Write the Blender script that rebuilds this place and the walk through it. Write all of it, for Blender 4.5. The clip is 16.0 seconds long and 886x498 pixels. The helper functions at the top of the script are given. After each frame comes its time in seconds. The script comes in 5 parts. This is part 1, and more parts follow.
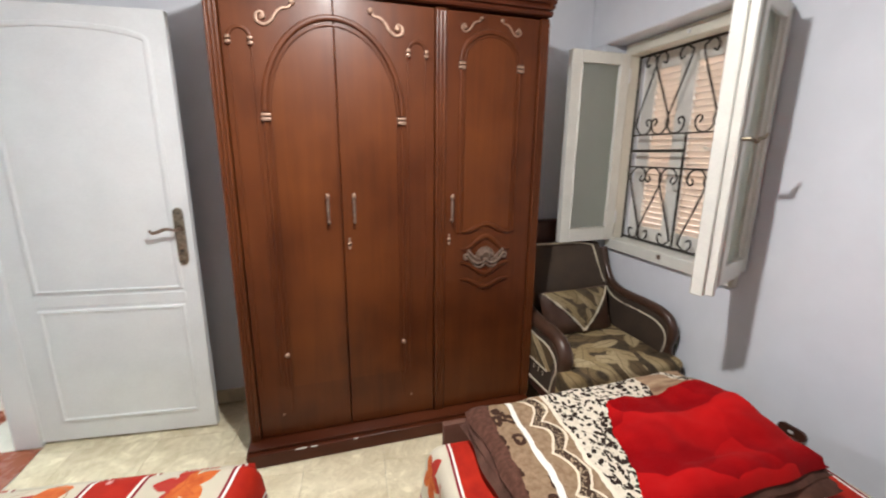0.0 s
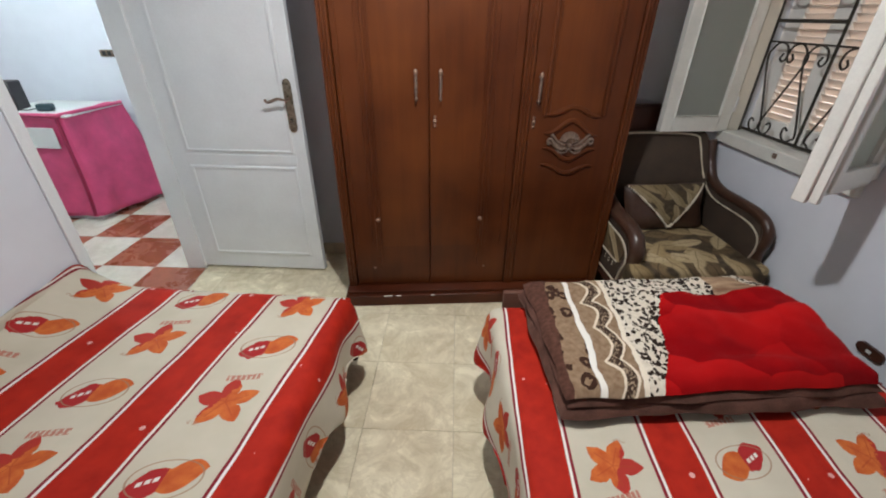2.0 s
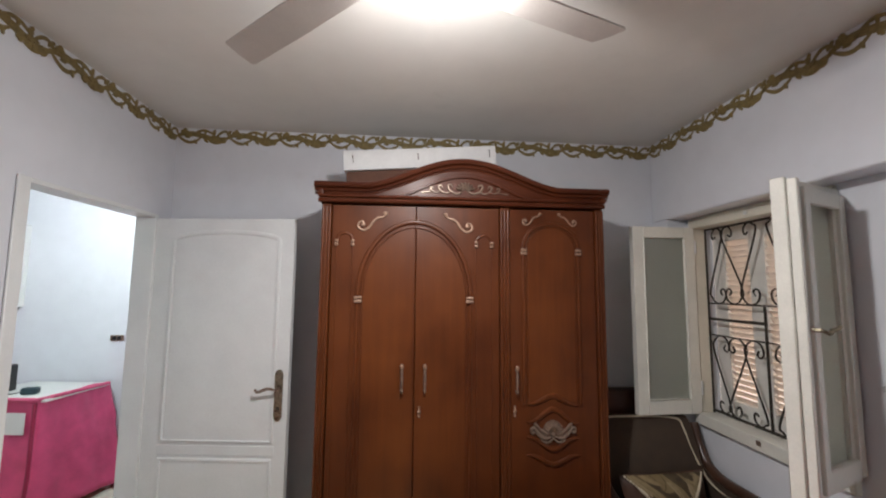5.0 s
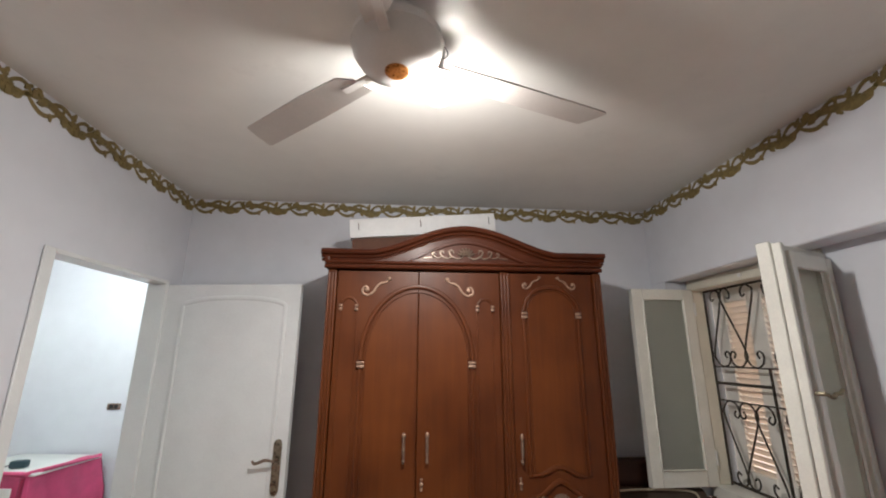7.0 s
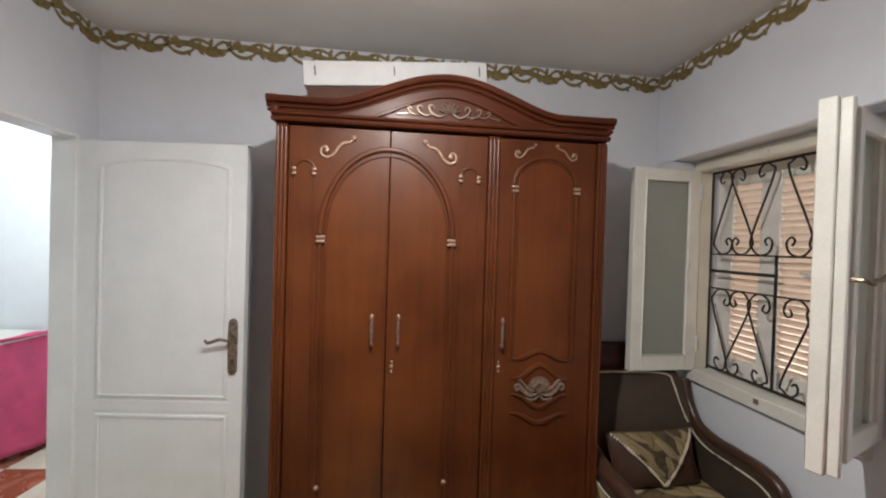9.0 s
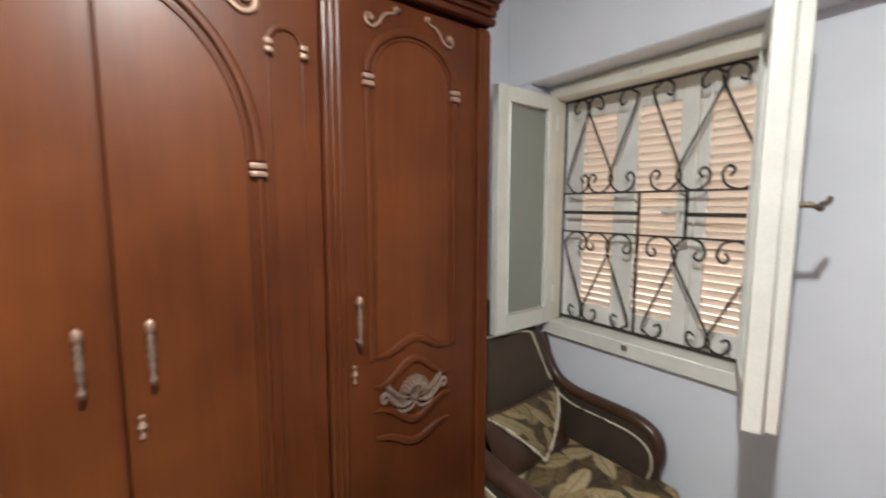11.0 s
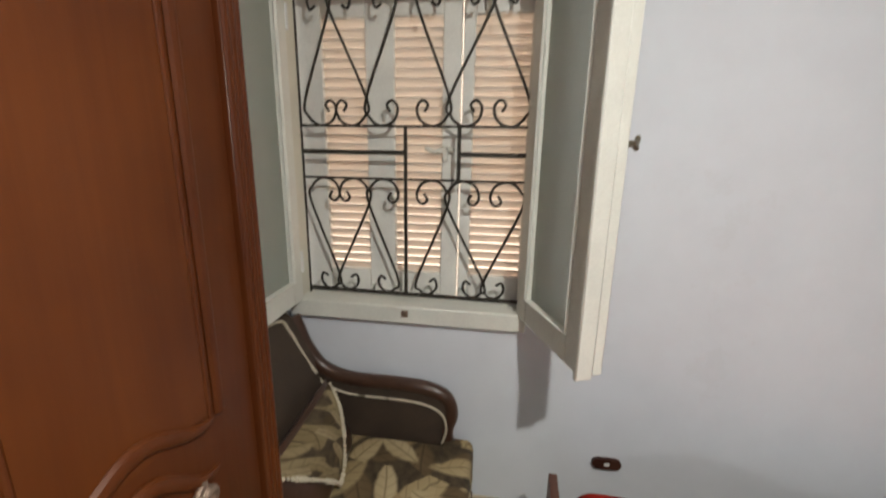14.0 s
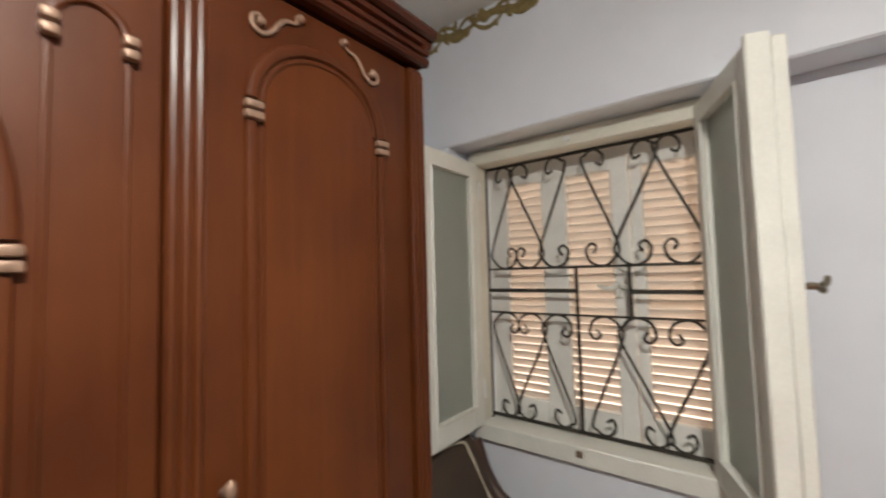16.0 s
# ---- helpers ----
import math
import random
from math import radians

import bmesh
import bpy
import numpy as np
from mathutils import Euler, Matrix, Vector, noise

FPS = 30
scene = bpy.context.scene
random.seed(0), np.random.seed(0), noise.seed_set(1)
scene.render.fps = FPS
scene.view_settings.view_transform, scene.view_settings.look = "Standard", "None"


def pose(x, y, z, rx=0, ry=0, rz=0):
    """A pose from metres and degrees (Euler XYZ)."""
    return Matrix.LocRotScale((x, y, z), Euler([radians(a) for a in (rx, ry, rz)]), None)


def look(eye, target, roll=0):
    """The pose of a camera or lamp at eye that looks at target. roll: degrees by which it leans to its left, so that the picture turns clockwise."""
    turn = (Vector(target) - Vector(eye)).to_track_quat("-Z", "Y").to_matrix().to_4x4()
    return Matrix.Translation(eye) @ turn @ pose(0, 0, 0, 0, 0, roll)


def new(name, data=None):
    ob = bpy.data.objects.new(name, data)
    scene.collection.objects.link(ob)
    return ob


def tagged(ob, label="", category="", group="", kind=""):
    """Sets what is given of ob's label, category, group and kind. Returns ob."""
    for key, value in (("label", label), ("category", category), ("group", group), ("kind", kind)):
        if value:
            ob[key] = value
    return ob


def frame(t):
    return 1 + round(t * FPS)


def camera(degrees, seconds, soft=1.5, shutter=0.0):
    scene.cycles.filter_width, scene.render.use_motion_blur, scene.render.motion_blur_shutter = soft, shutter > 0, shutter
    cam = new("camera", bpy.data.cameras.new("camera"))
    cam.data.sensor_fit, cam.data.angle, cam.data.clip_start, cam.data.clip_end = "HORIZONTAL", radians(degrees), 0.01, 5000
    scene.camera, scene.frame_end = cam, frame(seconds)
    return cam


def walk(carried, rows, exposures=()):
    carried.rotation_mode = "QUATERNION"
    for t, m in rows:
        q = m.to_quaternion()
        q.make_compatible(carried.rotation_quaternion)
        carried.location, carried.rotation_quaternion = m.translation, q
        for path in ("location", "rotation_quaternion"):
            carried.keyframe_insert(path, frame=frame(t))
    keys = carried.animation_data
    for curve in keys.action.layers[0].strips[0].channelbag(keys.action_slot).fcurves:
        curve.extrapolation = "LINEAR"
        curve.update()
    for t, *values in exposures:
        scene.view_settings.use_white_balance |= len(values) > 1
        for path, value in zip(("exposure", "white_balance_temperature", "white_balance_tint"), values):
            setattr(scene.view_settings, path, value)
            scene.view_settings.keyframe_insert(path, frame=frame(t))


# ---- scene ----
cam = camera(94.5, 16.0, soft=2.0, shutter=0.4)
PATH = [
    (0, (-0.032, 0.061, 1.43), (0.539, 1.923, 0.977), 0.5),
    (0.5, (0.021, 0.029, 1.433), (0.293, 1.942, 0.914), 1.1),
    (1, (0.055, -0.025, 1.433), (0.156, 1.875, 0.817), -0.2),
    (1.5, (0.047, -0.054, 1.443), (0.161, 1.763, 0.616), -0.7),
    (2, (0.024, -0.061, 1.468), (0.126, 1.672, 0.474), 0.6),
    (2.5, (0.017, -0.069, 1.478), (0.146, 1.718, 0.589), 1.1),
    (3, (0.027, -0.085, 1.51), (0.174, 1.804, 0.869), 0.1),
    (3.5, (0.032, -0.107, 1.554), (0.218, 1.854, 1.208), -0.3),
    (4, (0.032, -0.114, 1.593), (0.239, 1.871, 1.473), -0.3),
    (4.5, (0.035, -0.119, 1.619), (0.242, 1.87, 1.66), -0.5),
    (5, (0.029, -0.131, 1.626), (0.2, 1.852, 1.818), 0.5),
    (5.2, (0.027, -0.132, 1.632), (0.178, 1.849, 1.86), 0.6),
    (7.3, (0.038, -0.201, 1.627), (0.184, 1.731, 2.125), 0.1),
    (7.5, (0.063, -0.184, 1.606), (0.2, 1.767, 2.023), 0.4),
    (8, (0.06, -0.128, 1.559), (0.203, 1.851, 1.811), 1.4),
    (8.2, (0.05, -0.083, 1.577), (0.219, 1.902, 1.758), 1.8),
    (10.3, (0.159, 0.633, 1.504), (0.722, 2.543, 1.317), 0.2),
    (10.5, (0.165, 0.709, 1.493), (0.859, 2.574, 1.29), 1.1),
    (11, (0.126, 0.909, 1.487), (1.297, 2.517, 1.279), 0.1),
    (11.5, (0.147, 1.019, 1.466), (1.656, 2.234, 0.971), 0.3),
    (12, (0.209, 1.131, 1.378), (1.713, 2.126, 0.514), 0.3),
    (12.5, (0.338, 1.259, 1.342), (1.837, 2.066, 0.292), 0.5),
    (13, (0.398, 1.353, 1.351), (2.007, 2.027, 0.374), 1.8),
    (13.5, (0.397, 1.454, 1.384), (2.193, 1.89, 0.619), 1.2),
    (14, (0.39, 1.493, 1.47), (2.312, 1.782, 1.0), 1.0),
    (14.5, (0.37, 1.478, 1.517), (2.332, 1.791, 1.287), 0.8),
    (15, (0.348, 1.432, 1.54), (2.303, 1.846, 1.459), 0.2),
    (15.5, (0.318, 1.374, 1.548), (2.184, 2.094, 1.562), -0.7),
    (16, (0.291, 1.282, 1.541), (1.866, 2.509, 1.657), -1.5),
]
EXPOSURES = [(0, 0.87, 6250, 9), (0.5, 0.56, 6150, 9), (1, 0.23, 6100, 9), (1.5, 0.18, 6050, 9), (2, 0.34, 6000, 8), (2.5, 0.40, 6000, 8), (3, 0.20, 6100, 8), (3.5, 0.04, 6250, 9), (4, 0.06, 6400, 11), (5, 0.13, 6350, 11),
             (7.5, 0.17, 6500, 9), (8.2, 0.18, 6500, 9), (10.3, 0.82, 6300, 7), (10.7, 0.84, 6250, 6), (11, 0.80, 6150, 5), (11.5, 0.70, 6100, 4), (12.5, 0.73, 6250, 4), (13.5, 0.70, 6300, 4), (14, 0.56, 6450, 4), (14.5, 0.52, 6500, 4),
             (15, 0.47, 6550, 4), (15.5, 0.42, 6550, 4), (16, 0.55, 6550, 6)]
walk(cam, [(t, look(eye, target, roll)) for t, eye, target, roll in PATH], EXPOSURES)

# ---- light ----
XL, XR, YB, YN, ZC = -1.41, 1.81, 2.47, -2.40, 2.608
world = bpy.data.worlds.new("sky")
scene.world = world
world.use_nodes = True
wn = world.node_tree
sky = wn.nodes.new("ShaderNodeTexSky")
sky.sky_type, sky.sun_disc, sky.sun_elevation, sky.sun_rotation = "NISHITA", False, radians(25), radians(100)
wn.links.new(sky.outputs[0], wn.nodes["Background"].inputs[0])
wn.nodes["Background"].inputs[1].default_value = 0.08
sun = new("sun", bpy.data.lights.new("sun", "SUN"))
sun.data.energy, sun.data.angle, sun.data.color = 3.0, radians(0.5), (1, 0.9, 0.78)
sun.matrix_world = look((6, -2, 4), (1.9, 1.8, 1.4))


def point_light(name, place, watts, colour, radius):
    ob = new(name, bpy.data.lights.new(name, "POINT"))
    ob.data.energy, ob.data.color, ob.data.shadow_soft_size = watts, colour, radius
    ob.location = place
    return ob


point_light("bedroom_bulb_light", (0.105, 0.925, 2.408), 20.5, (1.0, 0.965, 0.925), 0.034)
face = new("bedroom_bulb_face", bpy.data.lights.new("bedroom_bulb_face", "AREA"))   # the bulb's lower half
face.data.shape, face.data.size, face.data.energy, face.data.color = "DISK", 0.075, 20.0, (1.0, 0.965, 0.925)
face.matrix_basis = pose(0.105, 0.925, 2.372)
point_light("hall_light", (-2.35, 2.6, 2.35), 42, (0.93, 0.935, 1.0), 0.10)

# ---- building helpers ----
def spot(ob):
    m = ob.matrix_basis.copy()
    while ob.parent:
        ob = ob.parent
        m = ob.matrix_basis @ m
    return m


def thing(name, place, rz=0, label="", category="", group="", kind=""):
    ob = new(name)
    ob.empty_display_size = 0.05
    ob.matrix_basis = pose(*place, 0, 0, rz)
    return tagged(ob, label, category, group, kind)


def part(name, bm, material, parent=None, label="", smooth=True, world=False, kind="", category="", group=""):
    if world and parent:
        bmesh.ops.transform(bm, matrix=spot(parent).inverted(), verts=bm.verts)
    bmesh.ops.recalc_face_normals(bm, faces=bm.faces)
    me = bpy.data.meshes.new(name)
    bm.to_mesh(me)
    bm.free()
    me.materials.append(material)
    if smooth:
        for f in me.polygons:
            f.use_smooth = True
        me.set_sharp_from_angle(angle=radians(38))
    ob = new(name, me)
    ob.parent = parent
    return tagged(ob, label, category, group, kind)


def box(bm, lo, hi, bevel=0.0, seg=1):
    vs = bmesh.ops.create_cube(bm, size=1)["verts"]
    for v in vs:
        v.co = Vector([(lo[i] + hi[i]) / 2 + v.co[i] * (hi[i] - lo[i]) for i in range(3)])
    if bevel:
        es = {e for v in vs for e in v.link_edges}
        bmesh.ops.bevel(bm, geom=list(es), offset=bevel, segments=seg, affect="EDGES", profile=0.5)
    return bm


def cuboid(lo, hi, bevel=0.004, seg=1):
    return box(bmesh.new(), lo, hi, bevel, seg)


def frame_of(d, up):
    side = d.cross(up)
    if side.length < 1e-5:
        side = d.cross(Vector((1, 0, 0)))
    side.normalize()
    return side, side.cross(d).normalized()


def tube(bm, pts, r, n=6, closed=False, up=(0, 1, 0), flat=1.0, ends=1.0):
    """A rod along pts; flat squeezes it along up; ends scales the radius at both ends."""
    pts = [Vector(p) for p in pts]
    k, rings, up = len(pts), [], Vector(up)
    for i, p in enumerate(pts):
        a, b = (pts[i - 1], pts[(i + 1) % k]) if closed else (pts[max(i - 1, 0)], pts[min(i + 1, k - 1)])
        s, u = frame_of((b - a).normalized(), up)
        f = 1.0 if closed else ends + (1 - ends) * max(0.0, math.sin(math.pi * i / (k - 1))) ** 0.6
        rings.append([bm.verts.new(p + f * r * (math.cos(t) * s + flat * math.sin(t) * u)) for t in [2 * math.pi * j / n for j in range(n)]])
    for i in range(k if closed else k - 1):
        a, b = rings[i], rings[(i + 1) % k]
        for j in range(n):
            bm.faces.new((a[j], a[(j + 1) % n], b[(j + 1) % n], b[j]))
    if not closed:
        bm.faces.new(rings[0][::-1])
        bm.faces.new(rings[-1])
    return bm


def prism(bm, outline, axis, a, b):
    """A flat outline of (p, q) pushed from a to b along axis (the other two axes in order)."""
    def at(p, q, d):
        c = [p, q]
        c.insert(axis, d)
        return bm.verts.new(c)
    lo, hi = [at(p, q, a) for p, q in outline], [at(p, q, b) for p, q in outline]
    k = len(outline)
    for i in range(k):
        bm.faces.new((lo[i], lo[(i + 1) % k], hi[(i + 1) % k], hi[i]))
    bm.faces.new(lo[::-1])
    bm.faces.new(hi)
    return bm


def lathe(bm, profile, n=24, centre=(0, 0, 0), axis=2):
    rings = []
    for r, h in profile:
        ring = []
        for j in range(n):
            t = 2 * math.pi * j / n
            c = [r * math.cos(t), r * math.sin(t)]
            c.insert(axis, h)
            ring.append(bm.verts.new(Vector(c) + Vector(centre)))
        rings.append(ring)
    for a, b in zip(rings, rings[1:]):
        for j in range(n):
            bm.faces.new((a[j], a[(j + 1) % n], b[(j + 1) % n], b[j]))
    bm.faces.new(rings[0][::-1])
    bm.faces.new(rings[-1])
    return bm


def spline(pts, n=8):
    """A smooth line through pts."""
    pts, out = [Vector(p) for p in pts], []
    for i in range(len(pts) - 1):
        p0, p1, p2, p3 = pts[max(i - 1, 0)], pts[i], pts[i + 1], pts[min(i + 2, len(pts) - 1)]
        for j in range(n):
            t = j / n
            out.append(0.5 * (2 * p1 + (p2 - p0) * t + (2 * p0 - 5 * p1 + 4 * p2 - p3) * t * t + (3 * p1 - p0 - 3 * p2 + p3) * t ** 3))
    return out + [pts[-1]]


def arc(cx, cz, r, a0, a1, n=16, rz=None):
    rz = r if rz is None else rz
    return [(cx + r * math.cos(radians(a0 + (a1 - a0) * i / n)), cz + rz * math.sin(radians(a0 + (a1 - a0) * i / n))) for i in range(n + 1)]


def coil(cx, cz, r0, r1, a0, turns, n=14):
    return [(cx + (r0 + (r1 - r0) * i / n) * math.cos(radians(a0 + 360 * turns * i / n)),
             cz + (r0 + (r1 - r0) * i / n) * math.sin(radians(a0 + 360 * turns * i / n))) for i in range(n + 1)]


# ---- materials ----
class Val:
    """A number in a node tree, with arithmetic."""
    def __init__(self, nt, s):
        self.nt, self.s = nt, s

    def op(self, kind, *others):
        node = self.nt.nodes.new("ShaderNodeMath")
        node.operation = kind
        for i, o in enumerate((self, *others)):
            if isinstance(o, Val):
                self.nt.links.new(o.s, node.inputs[i])
            else:
                node.inputs[i].default_value = o
        return Val(self.nt, node.outputs[0])

    def __add__(self, o): return self.op("ADD", o)
    def __sub__(self, o): return self.op("SUBTRACT", o)
    def __mul__(self, o): return self.op("MULTIPLY", o)
    def __truediv__(self, o): return self.op("DIVIDE", o)
    def lt(self, o): return self.op("LESS_THAN", o)
    def gt(self, o): return self.op("GREATER_THAN", o)
    def sin(self): return self.op("SINE")
    def cos(self): return self.op("COSINE")
    def floor(self): return self.op("FLOOR")
    def fabs(self): return self.op("ABSOLUTE")
    def mod(self, o): return self.op("FLOORED_MODULO", o)
    def root(self): return self.op("SQRT")
    def either(self, o): return self.op("MAXIMUM", o)
    def clip(self, lo=0.0, hi=1.0): return self.op("MAXIMUM", lo).op("MINIMUM", hi)


class Mat:
    def __init__(self, name, rough=0.5, metal=0.0, coat=0.0, spec=None):
        self.m = bpy.data.materials.new(name)
        self.m.use_nodes = True
        self.nt = self.m.node_tree
        self.b = self.nt.nodes["Principled BSDF"]
        self.b.inputs["Roughness"].default_value, self.b.inputs["Metallic"].default_value = rough, metal
        self.b.inputs["Coat Weight"].default_value = coat
        if spec is not None:
            self.b.inputs["Specular IOR Level"].default_value = spec
        self.co = self.nt.nodes.new("ShaderNodeTexCoord")

    def xyz(self, which="Object"):
        node = self.nt.nodes.new("ShaderNodeSeparateXYZ")
        self.nt.links.new(self.co.outputs[which], node.inputs[0])
        return [Val(self.nt, o) for o in node.outputs]

    def vec(self, x, y, z=0.0):
        node = self.nt.nodes.new("ShaderNodeCombineXYZ")
        for i, o in enumerate((x, y, z)):
            if isinstance(o, Val):
                self.nt.links.new(o.s, node.inputs[i])
            else:
                node.inputs[i].default_value = o
        return node.outputs[0]

    def noise(self, scale, detail=3.0, rough=0.55, vec=None, stretch=None, which="Object", distort=0.0):
        node = self.nt.nodes.new("ShaderNodeTexNoise")
        node.inputs["Scale"].default_value, node.inputs["Detail"].default_value = scale, detail
        node.inputs["Roughness"].default_value, node.inputs["Distortion"].default_value = rough, distort
        src = vec or self.co.outputs[which]
        if stretch:
            mp = self.nt.nodes.new("ShaderNodeMapping")
            mp.inputs["Scale"].default_value = stretch
            self.nt.links.new(src, mp.inputs[0])
            src = mp.outputs[0]
        self.nt.links.new(src, node.inputs["Vector"])
        return Val(self.nt, node.outputs[0])

    def cells(self, scale, vec=None, feature="F1", out="Distance", rand=1.0, which="Object"):
        node = self.nt.nodes.new("ShaderNodeTexVoronoi")
        node.feature = feature
        node.inputs["Scale"].default_value, node.inputs["Randomness"].default_value = scale, rand
        self.nt.links.new(vec or self.co.outputs[which], node.inputs["Vector"])
        return node.outputs[out] if out == "Color" else Val(self.nt, node.outputs[out])

    def mix(self, f, a, b):
        node = self.nt.nodes.new("ShaderNodeMix")
        node.data_type = "RGBA"
        for i, o in ((0, f), (6, a), (7, b)):
            if isinstance(o, Val):
                self.nt.links.new(o.s, node.inputs[i])
            elif isinstance(o, bpy.types.NodeSocket):
                self.nt.links.new(o, node.inputs[i])
            elif i:
                node.inputs[i].default_value = (*o, 1)
            else:
                node.inputs[i].default_value = o
        return node.outputs[2]

    def ramp(self, v, a, b, lo=0.3, hi=0.7):
        return self.mix(((v - lo) / (hi - lo)).clip(), a, b)

    def colour(self, c):
        if isinstance(c, bpy.types.NodeSocket):
            self.nt.links.new(c, self.b.inputs["Base Color"])
        else:
            self.b.inputs["Base Color"].default_value = (*c, 1)
        return self

    def roughness(self, v):
        self.nt.links.new(v.s, self.b.inputs["Roughness"])
        return self

    def bump(self, v, strength, depth=0.01):
        node = self.nt.nodes.new("ShaderNodeBump")
        node.inputs["Strength"].default_value, node.inputs["Distance"].default_value = strength, depth
        self.nt.links.new(v.s, node.inputs["Height"])
        self.nt.links.new(node.outputs[0], self.b.inputs["Normal"])
        return self


def plain(name, col, rough=0.5, metal=0.0, var=0.12, scale=9.0, grain=120.0, bump=0.15, coat=0.0, spec=None):
    """A surface of one colour with blotches, fine grain and uneven gloss."""
    k = Mat(name, rough, metal, coat, spec)
    big, fine = k.noise(scale, 4), k.noise(grain, 2)
    lo, hi = tuple(c * (1 - var) for c in col), tuple(min(1, c * (1 + var * 0.6)) for c in col)
    k.colour(k.ramp(big * 0.7 + fine * 0.3, lo, hi, 0.35, 0.65))
    k.roughness((big * 0.3 + (rough - 0.15)).clip(0.04, 1))
    return k.bump(fine, bump, 0.002).m


def wood(name, dark, light, along=2, rough=0.42, coat=0.08):
    k = Mat(name, rough, 0, coat, 0.27)
    k.b.inputs["Coat Roughness"].default_value = 0.24
    st = [26.0, 26.0, 26.0]
    st[along] = 1.6
    grain = k.noise(1.0, 6, 0.62, stretch=st, distort=0.6)
    fine = k.noise(4.0, 3, 0.6, stretch=st)
    blot = k.noise(2.2, 3)
    k.colour(k.ramp(grain * 0.28 + blot * 0.72, dark, light, 0.34, 0.68))
    k.roughness((blot * 0.25 + fine * 0.15 + (rough - 0.2)).clip(0.08, 1))
    return k.bump(fine, 0.12, 0.001).m


def wall_paint(name, col, stain):
    k = Mat(name, 0.55)
    big, mid, fine = k.noise(1.1, 4, 0.6), k.noise(7, 4, 0.6), k.noise(160, 2)
    c = k.ramp(big * 0.6 + mid * 0.4, tuple(v * 0.93 for v in col), col, 0.35, 0.6)
    k.colour(k.mix(((k.noise(3.1, 6, 0.7) - 0.62) * 4).clip(0, 0.16), c, stain))
    return k.bump(mid * 0.6 + fine * 0.4, 0.18, 0.003).m


WALL = wall_paint("wall_paint", (0.725, 0.745, 0.80), (0.60, 0.60, 0.62))
CEIL = wall_paint("ceiling_paint", (0.78, 0.762, 0.73), (0.6, 0.58, 0.55))
HALL = wall_paint("hall_paint", (0.78, 0.79, 0.84), (0.66, 0.68, 0.7))
GREEN = wall_paint("green_ceiling_paint", (0.5, 0.66, 0.5), (0.4, 0.5, 0.4))
WHITE = plain("white_gloss_paint", (0.79, 0.81, 0.815), 0.35, var=0.06, scale=4, bump=0.1)
CREAM = plain("cream_gloss_paint", (0.70, 0.67, 0.57), 0.4, var=0.1, scale=5, bump=0.15)
SHUTTER = plain("shutter_white_paint", (0.82, 0.80, 0.75), 0.4, var=0.1, scale=6, bump=0.15)
WINDOW = plain("window_white_paint", (0.74, 0.73, 0.67), 0.38, var=0.1, scale=6, bump=0.15)
WOOD = wood("mahogany_veneer", (0.056, 0.0126, 0.0031), (0.126, 0.0332, 0.0068))
PANEL = wood("mahogany_field", (0.066, 0.0150, 0.0031), (0.148, 0.0400, 0.0072))
WOODX = wood("mahogany_across", (0.046, 0.0092, 0.0028), (0.096, 0.0215, 0.0056), along=0)
DARK = wood("dark_stained_wood", (0.032, 0.012, 0.008), (0.085, 0.03, 0.018), along=0, rough=0.42)
BOARD = wood("brown_bed_board", (0.085, 0.036, 0.024), (0.165, 0.074, 0.050), along=0, rough=0.5)
LEATHER = plain("brown_leather", (0.060, 0.028, 0.017), 0.32, var=0.3, scale=14, grain=90, bump=0.35)
SUEDE = plain("olive_brown_upholstery", (0.052, 0.033, 0.021), 0.8, var=0.3, scale=11, grain=200, bump=0.4)
PIPING = plain("cream_piping", (0.55, 0.48, 0.36), 0.7, var=0.2, bump=0.3)
GILT = plain("pale_gilt", (0.34, 0.215, 0.15), 0.42, 0.4, var=0.25, scale=60, bump=0.3)
SILVER = plain("antique_silver", (0.26, 0.185, 0.14), 0.33, 0.5, var=0.35, scale=70, bump=0.3)
BRONZE = plain("worn_bronze", (0.26, 0.22, 0.16), 0.3, 0.9, var=0.35, scale=60, bump=0.2)
IRON = plain("black_wrought_iron", (0.040, 0.034, 0.026), 0.5, 0.35, var=0.3, scale=40, bump=0.3)
STENCIL = plain("gold_stencil_paint", (0.25, 0.185, 0.07), 0.5, 0.1, var=0.35, scale=30, bump=0.2)
FANW = plain("fan_enamel", (0.66, 0.63, 0.60), 0.35, var=0.06, scale=5, bump=0.05)
FANB = plain("fan_blade_enamel", (0.60, 0.56, 0.53), 0.4, var=0.08, scale=5, bump=0.05)
BADGE = plain("amber_badge", (0.5, 0.2, 0.05), 0.3, 0.4, var=0.3, scale=120, bump=0.1)
BLACK = plain("black_plastic", (0.015, 0.014, 0.014), 0.4, var=0.2, bump=0.1)
TEAL = plain("dark_teal_plastic", (0.02, 0.05, 0.06), 0.4, var=0.2, bump=0.1)
PLASTIC = plain("white_plastic", (0.72, 0.72, 0.70), 0.4, var=0.04, bump=0.05)
CARD = plain("brown_cardboard", (0.11, 0.05, 0.032), 0.85, var=0.25, scale=20, bump=0.3)
FOAM = plain("white_packing_foam", (0.80, 0.80, 0.80), 0.75, var=0.06, scale=12, grain=60, bump=0.4)
PINK = plain("pink_nylon", (0.62, 0.075, 0.19), 0.5, var=0.2, scale=7, grain=260, bump=0.3)
PINKD = plain("dark_pink_binding", (0.30, 0.015, 0.06), 0.6, var=0.2, bump=0.3)
BROWNP = plain("brown_plush", (0.098, 0.047, 0.034), 0.95, var=0.35, scale=16, grain=220, bump=0.7, spec=0.1)
